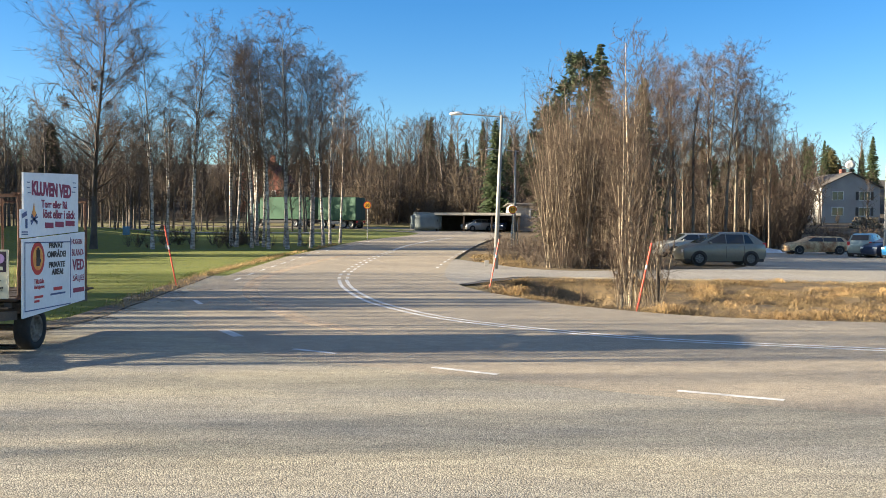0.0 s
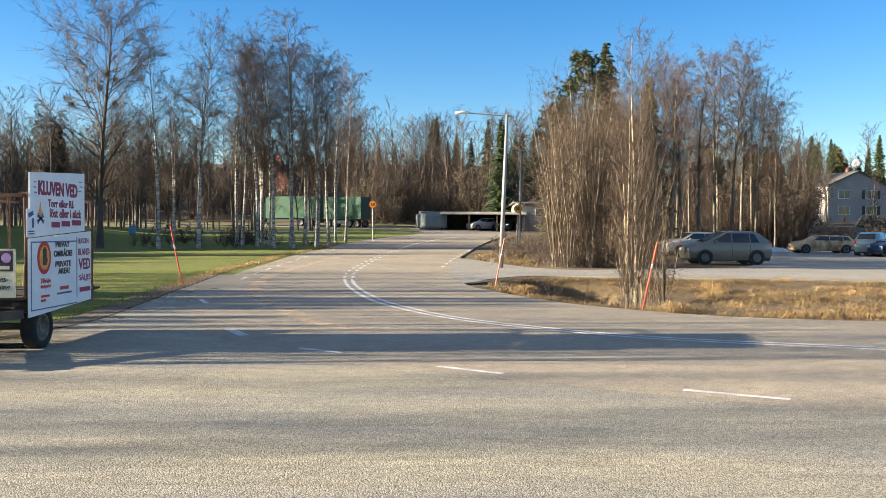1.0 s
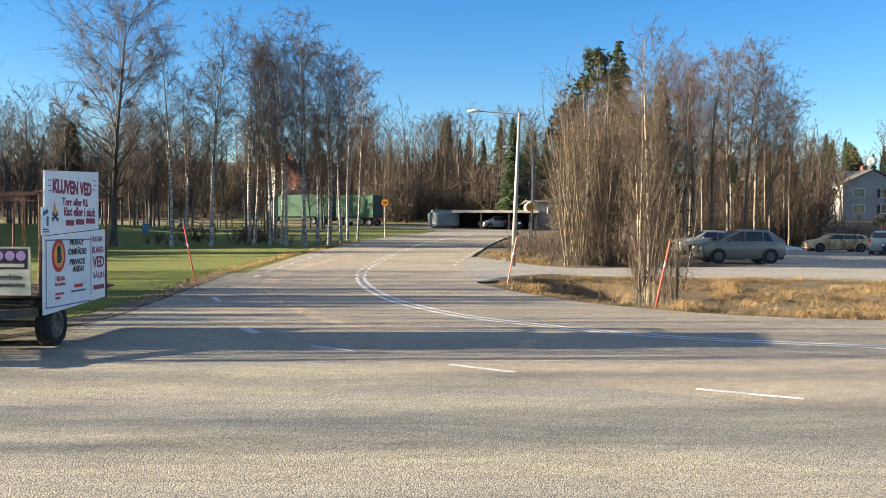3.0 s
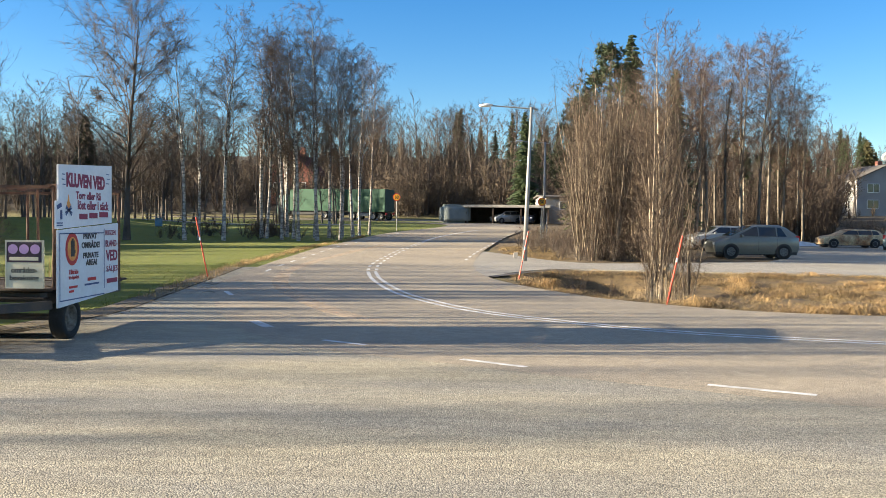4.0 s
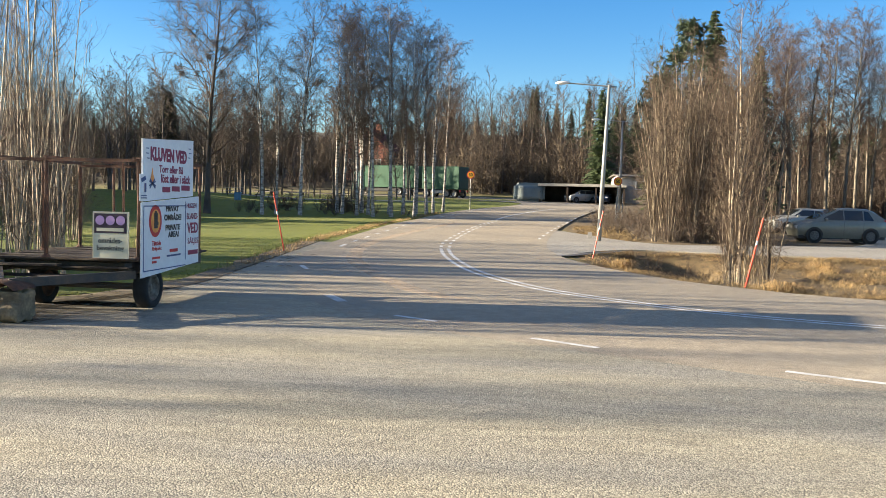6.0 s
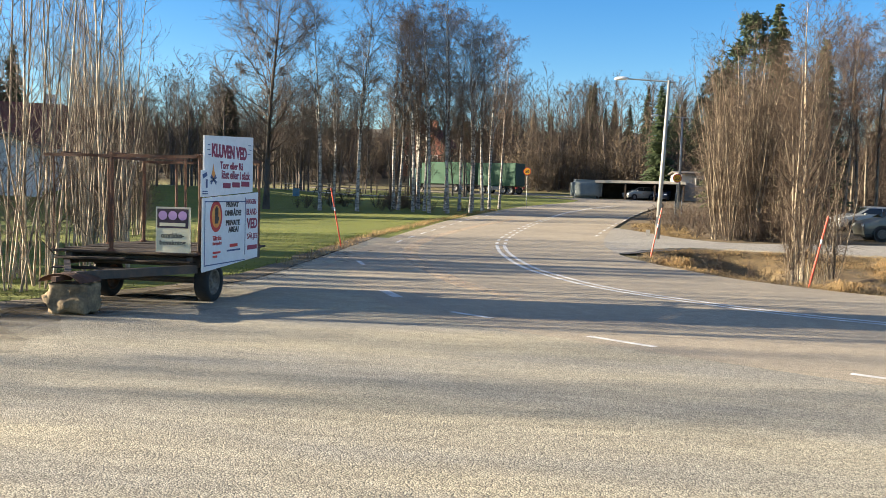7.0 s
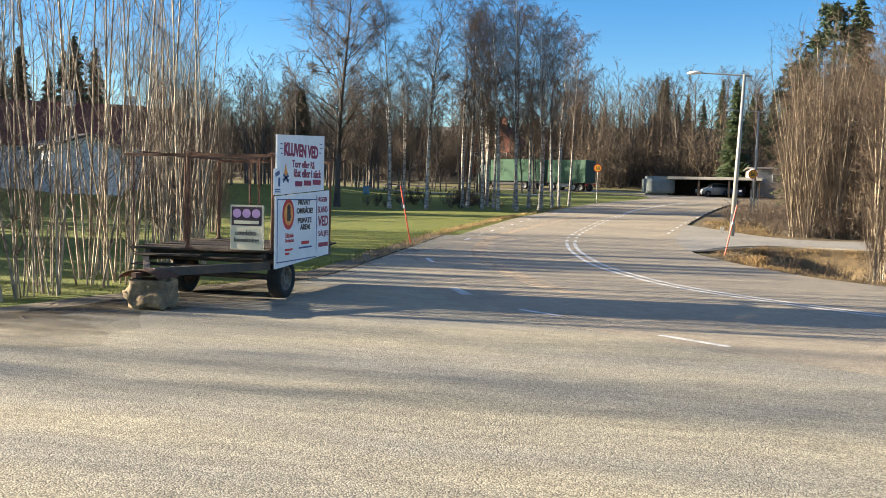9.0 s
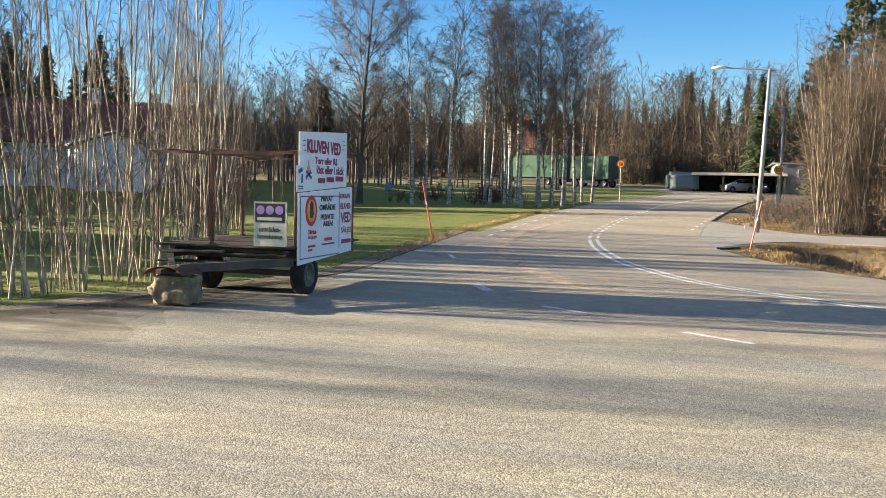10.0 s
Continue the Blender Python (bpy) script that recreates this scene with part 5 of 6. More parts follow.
def car(name, label, at, length=4.2, height_=1.55, width=1.78, hood=0.95, hood_h=0.92, tail=0.12, colour=None, estate=True, burnt=False, wheel_mat=None, wheel_r=0.315, rake=0.75):
    """A car along x with its nose at -x; body, glass, lamps and wheels as parts."""
    ob = thing(name, label, "car", at, group="parked cars")
    L, W = length, width / 2
    belt = hood_h + 0.04
    # stations: x, sill z, waist z, roof z, waist half width, roof half width
    ws = hood
    st = [(-L / 2, 0.42, 0.55, 0.56, W * 0.72, W * 0.6), (-L / 2 + 0.08, 0.26, hood_h - 0.16, hood_h - 0.14, W * 0.88, W * 0.72), (-L / 2 + 0.45, 0.22, hood_h - 0.05, hood_h + 0.0, W * 0.97, W * 0.8), (-L / 2 + ws, 0.20, belt, belt + 0.06, W, W * 0.84),
          (-L / 2 + ws + rake, 0.20, belt + 0.02, height_ - 0.075, W, W * 0.76), (-L / 2 + ws + rake + 0.42, 0.20, belt + 0.03, height_, W, W * 0.76), (0.35 * L - 0.3, 0.20, belt + 0.05, height_ - 0.025, W, W * 0.75), (L / 2 - tail - 0.25, 0.22, belt + 0.06, height_ - 0.09 - tail * 0.15, W * 0.98, W * 0.73), (L / 2 - 0.06, 0.26, belt + 0.04, belt + 0.12, W * 0.94, W * 0.78), (L / 2, 0.36, 0.72, 0.74, W * 0.88, W * 0.7)]
    sh = Shape()
    for x, s, b, r, wb, wr in st:
        sh.v += [(x, -wb * 0.86, s), (x, -wb * 1.0, s + (b - s) * 0.35), (x, -wb, b - 0.05), (x, -wb * 0.97, b), (x, -wr, r - 0.05 * (r > b + 0.1)), (x, -wr * 0.86, r), (x, wr * 0.86, r), (x, wr, r - 0.05 * (r > b + 0.1)), (x, wb * 0.97, b), (x, wb, b - 0.05), (x, wb * 1.0, s + (b - s) * 0.35), (x, wb * 0.86, s)]
    m = 12
    for i in range(len(st) - 1):
        for k in range(m):
            j = (k + 1) % m
            sh.f.append((i * m + k, (i + 1) * m + k, (i + 1) * m + j, i * m + j))
    sh.f += [tuple(range(m)), tuple(reversed(range((len(st) - 1) * m, len(st) * m)))]
    sh.s = [0] * len(sh.f)
    body = part("body", sh, colour, ob, smooth=True)
    body.data.set_sharp_from_angle(angle=radians(38))

    def panel(nm, quad, mat, label="", push=0.008):
        q = [Vector(p) for p in quad]
        nrm = (q[1] - q[0]).cross(q[2] - q[0]).normalized() * push
        s2 = Shape()
        s2.v = [tuple(p + nrm * 1.0) for p in q] + [tuple(p - nrm * 0.6) for p in q]
        n = len(q)
        s2.f = [tuple(range(n)), tuple(reversed(range(n, 2 * n)))] + [(i, n + i, n + (i + 1) % n, (i + 1) % n) for i in range(n)]
        s2.s = [0] * len(s2.f)
        return part(nm, s2, mat, ob, label)

    def side(x, z, sgn):
        """A point on the flank of the cabin."""
        i = 0
        while i < len(st) - 2 and st[i + 1][0] < x:
            i += 1
        k = (x - st[i][0]) / (st[i + 1][0] - st[i][0])
        s, b, r, wb, wr = [st[i][n] + (st[i + 1][n] - st[i][n]) * k for n in range(1, 6)]
        u = min(max((z - b) / max(r - 0.05 - b, 0.05), 0), 1)
        return (x, sgn * (wb * 0.97 + (wr - wb * 0.97) * u), z)

    x0, x1 = -L / 2 + ws + 0.22, L / 2 - tail - 0.28
    zb, zt = belt + 0.07, height_ - 0.13
    for sgn in (-1, 1):
        cuts = [x0, x0 + (x1 - x0) * 0.44, x0 + (x1 - x0) * 0.80, x1]
        for i in range(3):
            a, b = cuts[i] + 0.03, cuts[i + 1] - 0.03
            quad = [side(a, zb, sgn), side(b, zb, sgn), side(b - (0.12 + tail * 0.3 if i == 2 else 0), zt - (tail * 0.12 if i == 2 else 0), sgn), side(a + (rake - 0.2 if i == 0 else 0), zt, sgn)]
            panel("side_window", quad if sgn < 0 else quad[::-1], car_glass, push=0.035 if i == 0 else 0.012)
            xm = (a + b) / 2
            if i < 2 and not burnt:
                hd = Shape()
                hd.box(b - 0.22, b - 0.06, sgn * W * 0.985 - 0.015, sgn * W * 0.985 + 0.015, zb - 0.16, zb - 0.13)
                part("door_handle", hd, colour, ob)
        # door seams
        for xs_ in cuts[1:3]:
            q = Shape()
            q.box(xs_ - 0.006, xs_ + 0.006, sgn * W * 1.0 - 0.006, sgn * W * 1.0 + 0.006, 0.34, belt - 0.04)
            part("door_seam", q, black_paint, ob)
    a, b = st[3], st[4]
    wsq = [(a[0] + 0.06, -a[5] * 0.9, a[3] + 0.03), (a[0] + 0.06, a[5] * 0.9, a[3] + 0.03), (b[0] - 0.03, b[5] * 0.84, b[3] - 0.0), (b[0] - 0.03, -b[5] * 0.84, b[3] - 0.0)]
    if not burnt:
        panel("windscreen", wsq[::-1], car_glass, push=0.02)
    a, b = st[-3], st[-2]
    panel("rear_window", [(a[0] + 0.02, -a[5] * 0.82, a[3] - 0.03), (a[0] + 0.02, a[5] * 0.82, a[3] - 0.03), (b[0] - 0.01, b[5] * 0.86, b[3] + 0.02), (b[0] - 0.01, -b[5] * 0.86, b[3] + 0.02)][::-1], car_glass, push=0.02)
    for sgn in (-1, 1):
        if not burnt:
            lamp = Shape()
            lamp.box(-L / 2 + 0.03, -L / 2 + 0.30, sgn * W * 0.66 - 0.14, sgn * W * 0.66 + 0.14, 0.62, 0.76)
            part("headlight", lamp, white_plastic, ob, "clear headlight")
            tl = Shape()
            tl.box(L / 2 - 0.16, L / 2 - 0.015, sgn * W * 0.82 - 0.09, sgn * W * 0.82 + 0.09, 0.80, 1.08)
            part("tail_light", tl, red_paint, ob, "red tail light")
            mi = bevelled(-0.05, 0.06, -0.09, 0.09, -0.06, 0.06, 0.03, 2)
            part("wing_mirror", mi, colour, ob, at=pose(-L / 2 + ws + 0.45, sgn * (W + 0.08), belt + 0.10))
    for xx in (-L / 2 + 0.80, L / 2 - 0.78):
        for sgn in (-1, 1):
            arch = Shape()
            n = 14
            for i in range(n + 1):
                an = math.pi * i / n
                for r in (wheel_r + 0.05, wheel_r + 0.07):
                    for yy in (sgn * (W - 0.12), sgn * (W + 0.012)):
                        arch.v.append((xx + r * math.cos(an), yy, wheel_r + r * math.sin(an)))
            for i in range(n):
                k = i * 4
                arch.f += [(k, k + 1, k + 5, k + 4), (k + 2, k + 6, k + 7, k + 3), (k + 1, k + 3, k + 7, k + 5)]
            arch.s = [0] * len(arch.f)
            part("wheel_arch", arch, black_paint, ob)
            well = Shape()
            well.tube([(xx, sgn * (W - 0.25), wheel_r), (xx, sgn * (W + 0.006), wheel_r)], [wheel_r + 0.05] * 2, 22, True)
            part("wheel_well", well, black_paint, ob)
            wheel(ob, pose(xx, sgn * (W - 0.06), wheel_r, 0, 0, 0) @ pose(0, 0, 0, 0, 0, 90), wheel_r, 0.19, wheel_mat or grey_steel, 0 if burnt else 9)
    skirt = Shape()
    skirt.box(-L / 2 + 0.12, L / 2 - 0.10, -W * 0.85, W * 0.85, 0.16, 0.30)
    part("underbody", skirt, black_paint, ob)
    return ob


def on_land(x, y, turn):
    return pose(x, y, lie(x, y) + 0.01, 0, 0, turn)


silver_paint = paint("grey_green_paint", (0.20, 0.205, 0.18))
pale_green_paint = paint("pale_green_paint", (0.26, 0.32, 0.29))
blue_car_paint = paint("blue_car_paint", (0.03, 0.20, 0.45))
navy_paint = paint("navy_paint", (0.02, 0.035, 0.075))
silver_grey_paint = paint("silver_grey_paint", (0.34, 0.35, 0.34))
white_car_paint = paint("white_car_paint", (0.62, 0.62, 0.60))
burnt_metal = material("burnt_metal", (0.74, 0.60, 0.36), (0.34, 0.17, 0.08), scale=1.5, rough=0.8, metal=0.1, fine=0.3, fine_scale=9, bump=0.3, bump_scale=20)
car("parked_car", "grey compact hatchback parked side-on in the car park", on_land(13.5, 43.2, 3), 4.1, 1.60, colour=silver_paint, hood=0.82, hood_h=0.93, tail=0.34, rake=1.05)
car("parked_car", "silver estate car parked behind the grey hatchback", on_land(15.1, 54, 12), 4.5, 1.48, colour=silver_grey_paint, hood=0.95)
car("burnt_car", "burnt-out rusty estate car wreck on the asphalt", on_land(29.2, 69.3, 2), 4.75, 1.42, colour=burnt_metal, hood=1.15, hood_h=0.88, burnt=True, wheel_mat=grey_steel)
car("parked_car", "pale green small off-roader seen from behind", on_land(31.0, 64.5, 230), 4.0, 1.68, colour=pale_green_paint, hood=0.85, hood_h=1.0, wheel_r=0.34)
car("parked_car", "dark blue car parked in the row", on_land(31.6, 62.0, 15), 4.2, 1.42, colour=navy_paint)
car("parked_car", "bright blue car parked in the row", on_land(31.9, 59.5, 12), 4.2, 1.46, colour=blue_car_paint)

# ---- the lorry ----
lorry = thing("lorry", "green box lorry with pale cab driving on the far bend", "lorry", pose(-21.0, 118.0, height(-21.0, 118.0), 0, 0, 163))
cab = bevelled(3.4, 5.4, -1.2, 1.2, 0.6, 3.1, 0.18, 3)
part("cab", cab, paint("cab_paint", (0.20, 0.30, 0.26)), lorry)
part("windscreen", bevelled(5.36, 5.43, -1.05, 1.05, 1.8, 2.75, 0.03, 1), car_glass, lorry)
part("box", bevelled(-4.2, 3.2, -1.27, 1.27, 1.05, 3.95, 0.03, 1), green_tarp, lorry, "green curtain-sided load box")
part("chassis", bevelled(-4.1, 5.2, -1.0, 1.0, 0.55, 1.0, 0.03, 1), black_paint, lorry)
for x in (4.4, -1.9, -3.1):
    for s in (-1, 1):
        wheel(lorry, pose(x, s * 1.08, 0.5) @ pose(0, 0, 0, 0, 0, 90), 0.5, 0.34, grey_steel)
hanger = thing("lorry_trailer", "green curtain-sided lorry trailer with red tail lights", "trailer", pose(-13.6, 115.3, height(-13.6, 115.3), 0, 0, 156))
part("box", bevelled(-3.2, 2.4, -1.27, 1.27, 1.05, 3.98, 0.03, 1), green_tarp, hanger, "green curtain-sided load box")
part("chassis", bevelled(-3.0, 3.6, -0.5, 0.5, 0.6, 1.0, 0.03, 1), black_paint, hanger)
part("rear_door", bevelled(-3.24, -3.2, -1.2, 0.0, 1.15, 3.9, 0.01, 1), material("dark_door", (0.03, 0.055, 0.045), (0.04, 0.07, 0.055)), hanger)
part("rear_door", bevelled(-3.24, -3.2, 0.02, 1.2, 1.15, 3.9, 0.01, 1), bpy.data.materials["dark_door"], hanger)
for s in (-1, 1):
    part("tail_light", bevelled(-3.28, -3.2, s * 0.95 - 0.2, s * 0.95 + 0.2, 0.72, 0.95, 0.01, 1), red_paint, hanger, "red tail light cluster")
    part("side_guard", bevelled(-0.8, 1.0, s * 1.2 - 0.02, s * 1.2 + 0.02, 0.5, 0.95, 0.01, 1), grey_steel, hanger)
for x in (1.7, -1.4, -2.5):
    for s in (-1, 1):
        wheel(hanger, pose(x, s * 1.08, 0.48) @ pose(0, 0, 0, 0, 0, 90), 0.48, 0.34, grey_steel)


# ---- houses ----
def house(label, at, w, d, eaves, ridge, wall_mat, roof_mat, windows, gable_front=False, chimney=True, overhang=0.4, kind_name="house", shutters=False):
    """Windows: (side, along, sill, width, height); side f front, r right, l left."""
    ob = thing(kind_name, label, "house", at)
    sh = Shape()
    X, Y = w / 2, d / 2
    if gable_front:
        sh.v = [(-X, -Y, -1), (X, -Y, -1), (X, Y, -1), (-X, Y, -1), (-X, -Y, eaves), (X, -Y, eaves), (X, Y, eaves), (-X, Y, eaves), (0, -Y, ridge), (0, Y, ridge)]
        sh.f = [(0, 1, 5, 8, 4), (1, 2, 6, 5), (2, 3, 7, 9, 6), (3, 0, 4, 7)]
    else:
        sh.v = [(-X, -Y, -1), (X, -Y, -1), (X, Y, -1), (-X, Y, -1), (-X, -Y, eaves), (X, -Y, eaves), (X, Y, eaves), (-X, Y, eaves), (-X, 0, ridge), (X, 0, ridge)]
        sh.f = [(0, 1, 5, 4), (1, 2, 6, 9, 5), (2, 3, 7, 6), (3, 0, 4, 8, 7)]
    sh.s = [0] * len(sh.f)
    part("wall", sh, wall_mat, ob)
    o, t = overhang, 0.16
    for sgn in (-1, 1):
        half = X if gable_front else Y
        long_ = (Y if gable_front else X) + o
        drop = (ridge - eaves) / half * o
        r = Shape()
        prof = [(0, ridge + 0.02), (sgn * (half + o), eaves - drop + 0.02), (sgn * (half + o), eaves - drop + 0.02 + t), (0, ridge + 0.02 + t)]
        r.v = [((a, e, z) if gable_front else (e, a, z)) for e in (-long_, long_) for a, z in prof]
        r.f = [(0, 1, 2, 3), (7, 6, 5, 4)] + [(i, i + 4, (i + 1) % 4 + 4, (i + 1) % 4) for i in range(4)]
        r.s = [0] * len(r.f)
        part("roof", r, roof_mat, ob)
    if chimney:
        ch = part("chimney", bevelled(-0.4, 0.4, -0.4, 0.4, ridge - 0.8, ridge + 1.0, 0.02, 1), brick_wall if wall_mat is not white_wall else white_wall, ob)
        ch.location = (w * 0.12, 0, 0)
    for side, a, z, ww, hh in windows:
        m = {"f": pose(a, -Y, z), "r": pose(X, a, z, 0, 0, 90), "l": pose(-X, a, z, 0, 0, -90)}[side]
        win = part("window", bevelled(-ww / 2, ww / 2, -0.03, 0.02, 0, hh, 0.005, 1), window_glass, ob, at=m)
        fr = Shape()
        b = 0.09
        for x0, x1, z0, z1 in ((-ww / 2 - b, ww / 2 + b, -b, 0), (-ww / 2 - b, ww / 2 + b, hh, hh + b), (-ww / 2 - b, -ww / 2, 0, hh), (ww / 2, ww / 2 + b, 0, hh), (-0.03, 0.03, 0, hh)):
            fr.box(x0, x1, -0.06, 0.01, z0, z1)
        part("frame", fr, white_plastic, win)
        si = Shape()
        si.box(-ww / 2 - 0.12, ww / 2 + 0.12, -0.14, 0.0, -b - 0.05, -b)
        part("sill", si, grey_steel, win)
        for sgn in (-1, 1) if shutters and side == "f" and a > 0 else ():
            sx = sgn * (ww / 2 + b + 0.28)
            part("shutter", bevelled(sx - 0.26, sx + 0.26, -0.07, -0.01, -0.05, hh + 0.05, 0.01, 1), black_paint, win, "dark painted shutter")
    return ob


def ground_pose(x, y, turn=0):
    return pose(x, y, height(x, y), 0, 0, turn)


two = [(s, a, z, 1.9, 1.3) for s, a in (("f", -2.4), ("f", 2.4)) for z in (1.0, 3.6)] + [("l", a, z, 1.2, 1.2) for a in (-2, 2) for z in (1.0, 3.9)]
house("two-storey pale grey house with small windows beyond the car park", ground_pose(66.6, 150, 8), 10.4, 9, 5.7, 8.0, grey_wall, grey_tiles, two, gable_front=True, shutters=True)
house("white bungalow with a red tiled roof behind the thicket", ground_pose(-42, 52, 30), 12, 8, 2.9, 5.7, white_wall, red_tiles, [("f", -3, 0.9, 1.4, 1.1), ("f", 0.5, 0.9, 1.1, 1.1), ("f", 3.4, 0.9, 1.4, 1.1)])
house("white bungalow with a red tiled roof behind the thicket", ground_pose(-45, 64, 24), 10, 8, 2.9, 6.2, white_wall, red_tiles, [("f", -2.6, 0.9, 1.4, 1.1), ("f", 2.0, 0.9, 1.2, 1.1), ("r", 0, 1, 1.2, 1.1)])
house("white outbuilding with a dark low roof behind the thicket", ground_pose(-35.2, 46, -34), 5, 4, 2.5, 3.2, white_wall, grey_tiles, [("f", 1.4, 1.0, 0.9, 0.8)], chimney=False)
house("long red-roofed white house behind the thicket", ground_pose(-52.5, 79, 26), 14, 8, 3.0, 6.0, white_wall, red_tiles, [("f", a, 0.9, 1.3, 1.1) for a in (-5, -2, 1.5, 5)])
house("red brick house with a steep gable beyond the grove", ground_pose(-28.6, 144, -8), 7.6, 8, 4.2, 7.6, brick_wall, red_tiles, [("f", -2, 1.2, 1.3, 1.4), ("f", 2, 1.2, 1.3, 1.4), ("f", 0, 4.6, 1.4, 1.3)], gable_front=True)
house("pale low workshop with a flat roof behind trees", ground_pose(13.2, 114, 5), 9, 8, 3.0, 3.3, concrete, grey_tiles, [("f", -2, 1.6, 1.4, 0.9)], chimney=False)
house("pale low shed behind the bare trees", ground_pose(36.6, 112, 4), 6, 5, 2.0, 2.3, grey_wall, grey_tiles, [("f", 1, 0.7, 1.2, 0.8)], chimney=False)

log_pile = thing("log_pile", "stack of cut logs before the grey house", "firewood", ground_pose(59.5, 124, -8))
log_rng = random.Random(12)
for row in range(4):
    for k in range(9 - row):
        log = Shape()
        r = log_rng.uniform(0.17, 0.24)
        log.tube([(-1.9 + k * 0.46 + row * 0.23, -0.9 + log_rng.uniform(-0.15, 0.15), 0.22 + row * 0.38), (-1.9 + k * 0.46 + row * 0.23, 0.9, 0.22 + row * 0.38)], [r, r], 10, True)
        part("log", log, alder_bark, log_pile)
plump = make_tree("spruce", "broad olive-green conifer behind the grey house", "tree", spruce(67, 12, 4.2, brown_needle, layers=26, per=16), dark_bark, brown_needle, "conifers")
plant(plump, 73, 166, 1.0, random.Random(2))
dish = thing("satellite_dish", "white satellite dish on a mast above the grey house", "antenna", ground_pose(69, 150))
mast = Shape()
mast.tube([(0, 0, 7.2), (0, 0, 9.6)], [0.05, 0.05], 6, True)
part("mast", mast, grey_steel, dish)
bowl = lathe([(0.0, 0.01), (0.02, 0.4), (0.07, 0.8), (0.10, 0.8), (0.05, 0.4), (0.03, 0.01)], 20)
part("bowl", bowl, white_plastic, dish, smooth=True, at=pose(0, -0.1, 9.7, 0, 20, -100))

# carport on the far side of the bend
carport = thing("carport", "open flat-roofed carport with a white fascia", "carport", ground_pose(4.5, 110, -6))
part("roof", bevelled(-5.2, 5.2, -3, 3, 1.95, 2.2, 0.02, 1), concrete, carport, "flat roof with pale fascia")
part("fascia", bevelled(-5.25, 5.25, -3.06, -3.0, 1.90, 2.22, 0.01, 1), concrete, carport)
part("back_wall", bevelled(-5.1, 5.1, 2.8, 2.95, -0.5, 1.95, 0.01, 1), dark_bark, carport)
for x in (-5.0, -1.7, 1.7, 5.0):
    part("post", bevelled(x - 0.1, x + 0.1, -2.9, -2.7, -0.5, 1.95, 0.01, 1), old_wood, carport)
    part("partition", bevelled(x - 0.05, x + 0.05, -2.6, 2.8, -0.5, 1.95, 0.01, 1), dark_bark, carport)
car("parked_car", "small pale grey van parked under the carport", on_land(4.2, 108.6, 28), 3.9, 1.55, colour=silver_grey_paint, hood=0.7, hood_h=0.95)
car("parked_car", "dark car parked in the carport", on_land(6.9, 109.0, 80), 4.2, 1.45, colour=navy_paint)
cover = bmesh.new()
bmesh.ops.create_cube(cover, size=1)
bmesh.ops.scale(cover, vec=(3.6, 2.2, 2.3), verts=cover.verts)
bmesh.ops.bevel(cover, geom=cover.edges[:], offset=0.35, segments=3, affect="EDGES")
bmesh.ops.subdivide_edges(cover, edges=cover.edges[:], cuts=3, use_grid_fill=True)
for v in cover.verts:
    v.co += Vector((1, 1, 0.6)) * 0.09 * noise.noise(v.co * 2.1)
tarp = part("covered_caravan", cover, green_cover, smooth=True, at=pose(-2.1, 108.5, height(-2.1, 108.5) + 1.1, 0, 0, 10))
tagged(tarp, "caravan under a grey-green tarpaulin beside the carport", "caravan")


# ---- park furniture ----
def picnic_table(x, y, turn):
    ob = thing("picnic_table", "weathered wooden picnic table on the lawn", "table", ground_pose(x, y, turn), group="picnic tables")
    for k in range(4):
        part("plank", bevelled(-0.9, 0.9, -0.36 + k * 0.185, -0.19 + k * 0.185, 0.72, 0.76, 0.006, 1), concrete, ob)
    for s in (-1, 1):
        part("bench", bevelled(-0.9, 0.9, s * 0.72 - 0.14, s * 0.72 + 0.14, 0.42, 0.46, 0.006, 1), concrete, ob)
        for e in (-1, 1):
            part("leg", beam((e * 0.65, s * 0.75, 0.0), (e * 0.65, s * 0.2, 0.72), 0.07, 0.05), old_wood, ob)
        part("cross_bar", beam((s * 0.65, -0.8, 0.39), (s * 0.65, 0.8, 0.39), 0.05, 0.08), old_wood, ob)
    return ob


picnic_table(-30.5, 84, 20)
picnic_table(-27.0, 83, -10)
picnic_table(-24.5, 85, 5)
bin_ob = thing("litter_bin", "blue litter bin behind the great birch", "bin", ground_pose(-26.9, 75, 10) @ Matrix.Diagonal((0.7, 0.7, 0.62, 1)))
part("body", bevelled(-0.4, 0.4, -0.35, 0.35, 0.0, 1.1, 0.05, 2), paint("bin_blue", (0.03, 0.18, 0.35)), bin_ob)
part("lid", bevelled(-0.43, 0.43, -0.38, 0.38, 1.1, 1.2, 0.04, 2), bpy.data.materials["bin_blue"], bin_ob)
fence = thing("park_fence", "low wooden post fence across the lawn", "fence")
for i in range(9):
    x, y = -34 + i * 1.7, 99 - i * 0.2
    part("post", bevelled(x - 0.06, x + 0.06, y - 0.06, y + 0.06, height(x, y) - 0.3, height(x, y) + 1.1, 0.01, 1), dark_bark, fence)
    if i < 8:
        for h in (0.55, 0.95):
            part("rail", beam((x, y - 0.07, height(x, y) + h), (x + 1.7, y - 0.27, height(x + 1.7, y - 0.2) + h), 0.04, 0.1), dark_bark, fence)
thuja_needle = material("thuja_needle", (0.028, 0.030, 0.013), (0.05, 0.048, 0.02), scale=1.0, rough=0.8)
thuja = make_tree("columnar_thuja", "dark columnar evergreen beyond the lawn", "tree", spruce(66, 7.5, 1.25, thuja_needle, layers=46, per=17), dark_bark, thuja_needle, "conifers")
plant(thuja, -31.5, 71, 1.15, rng, squeeze=1.1)

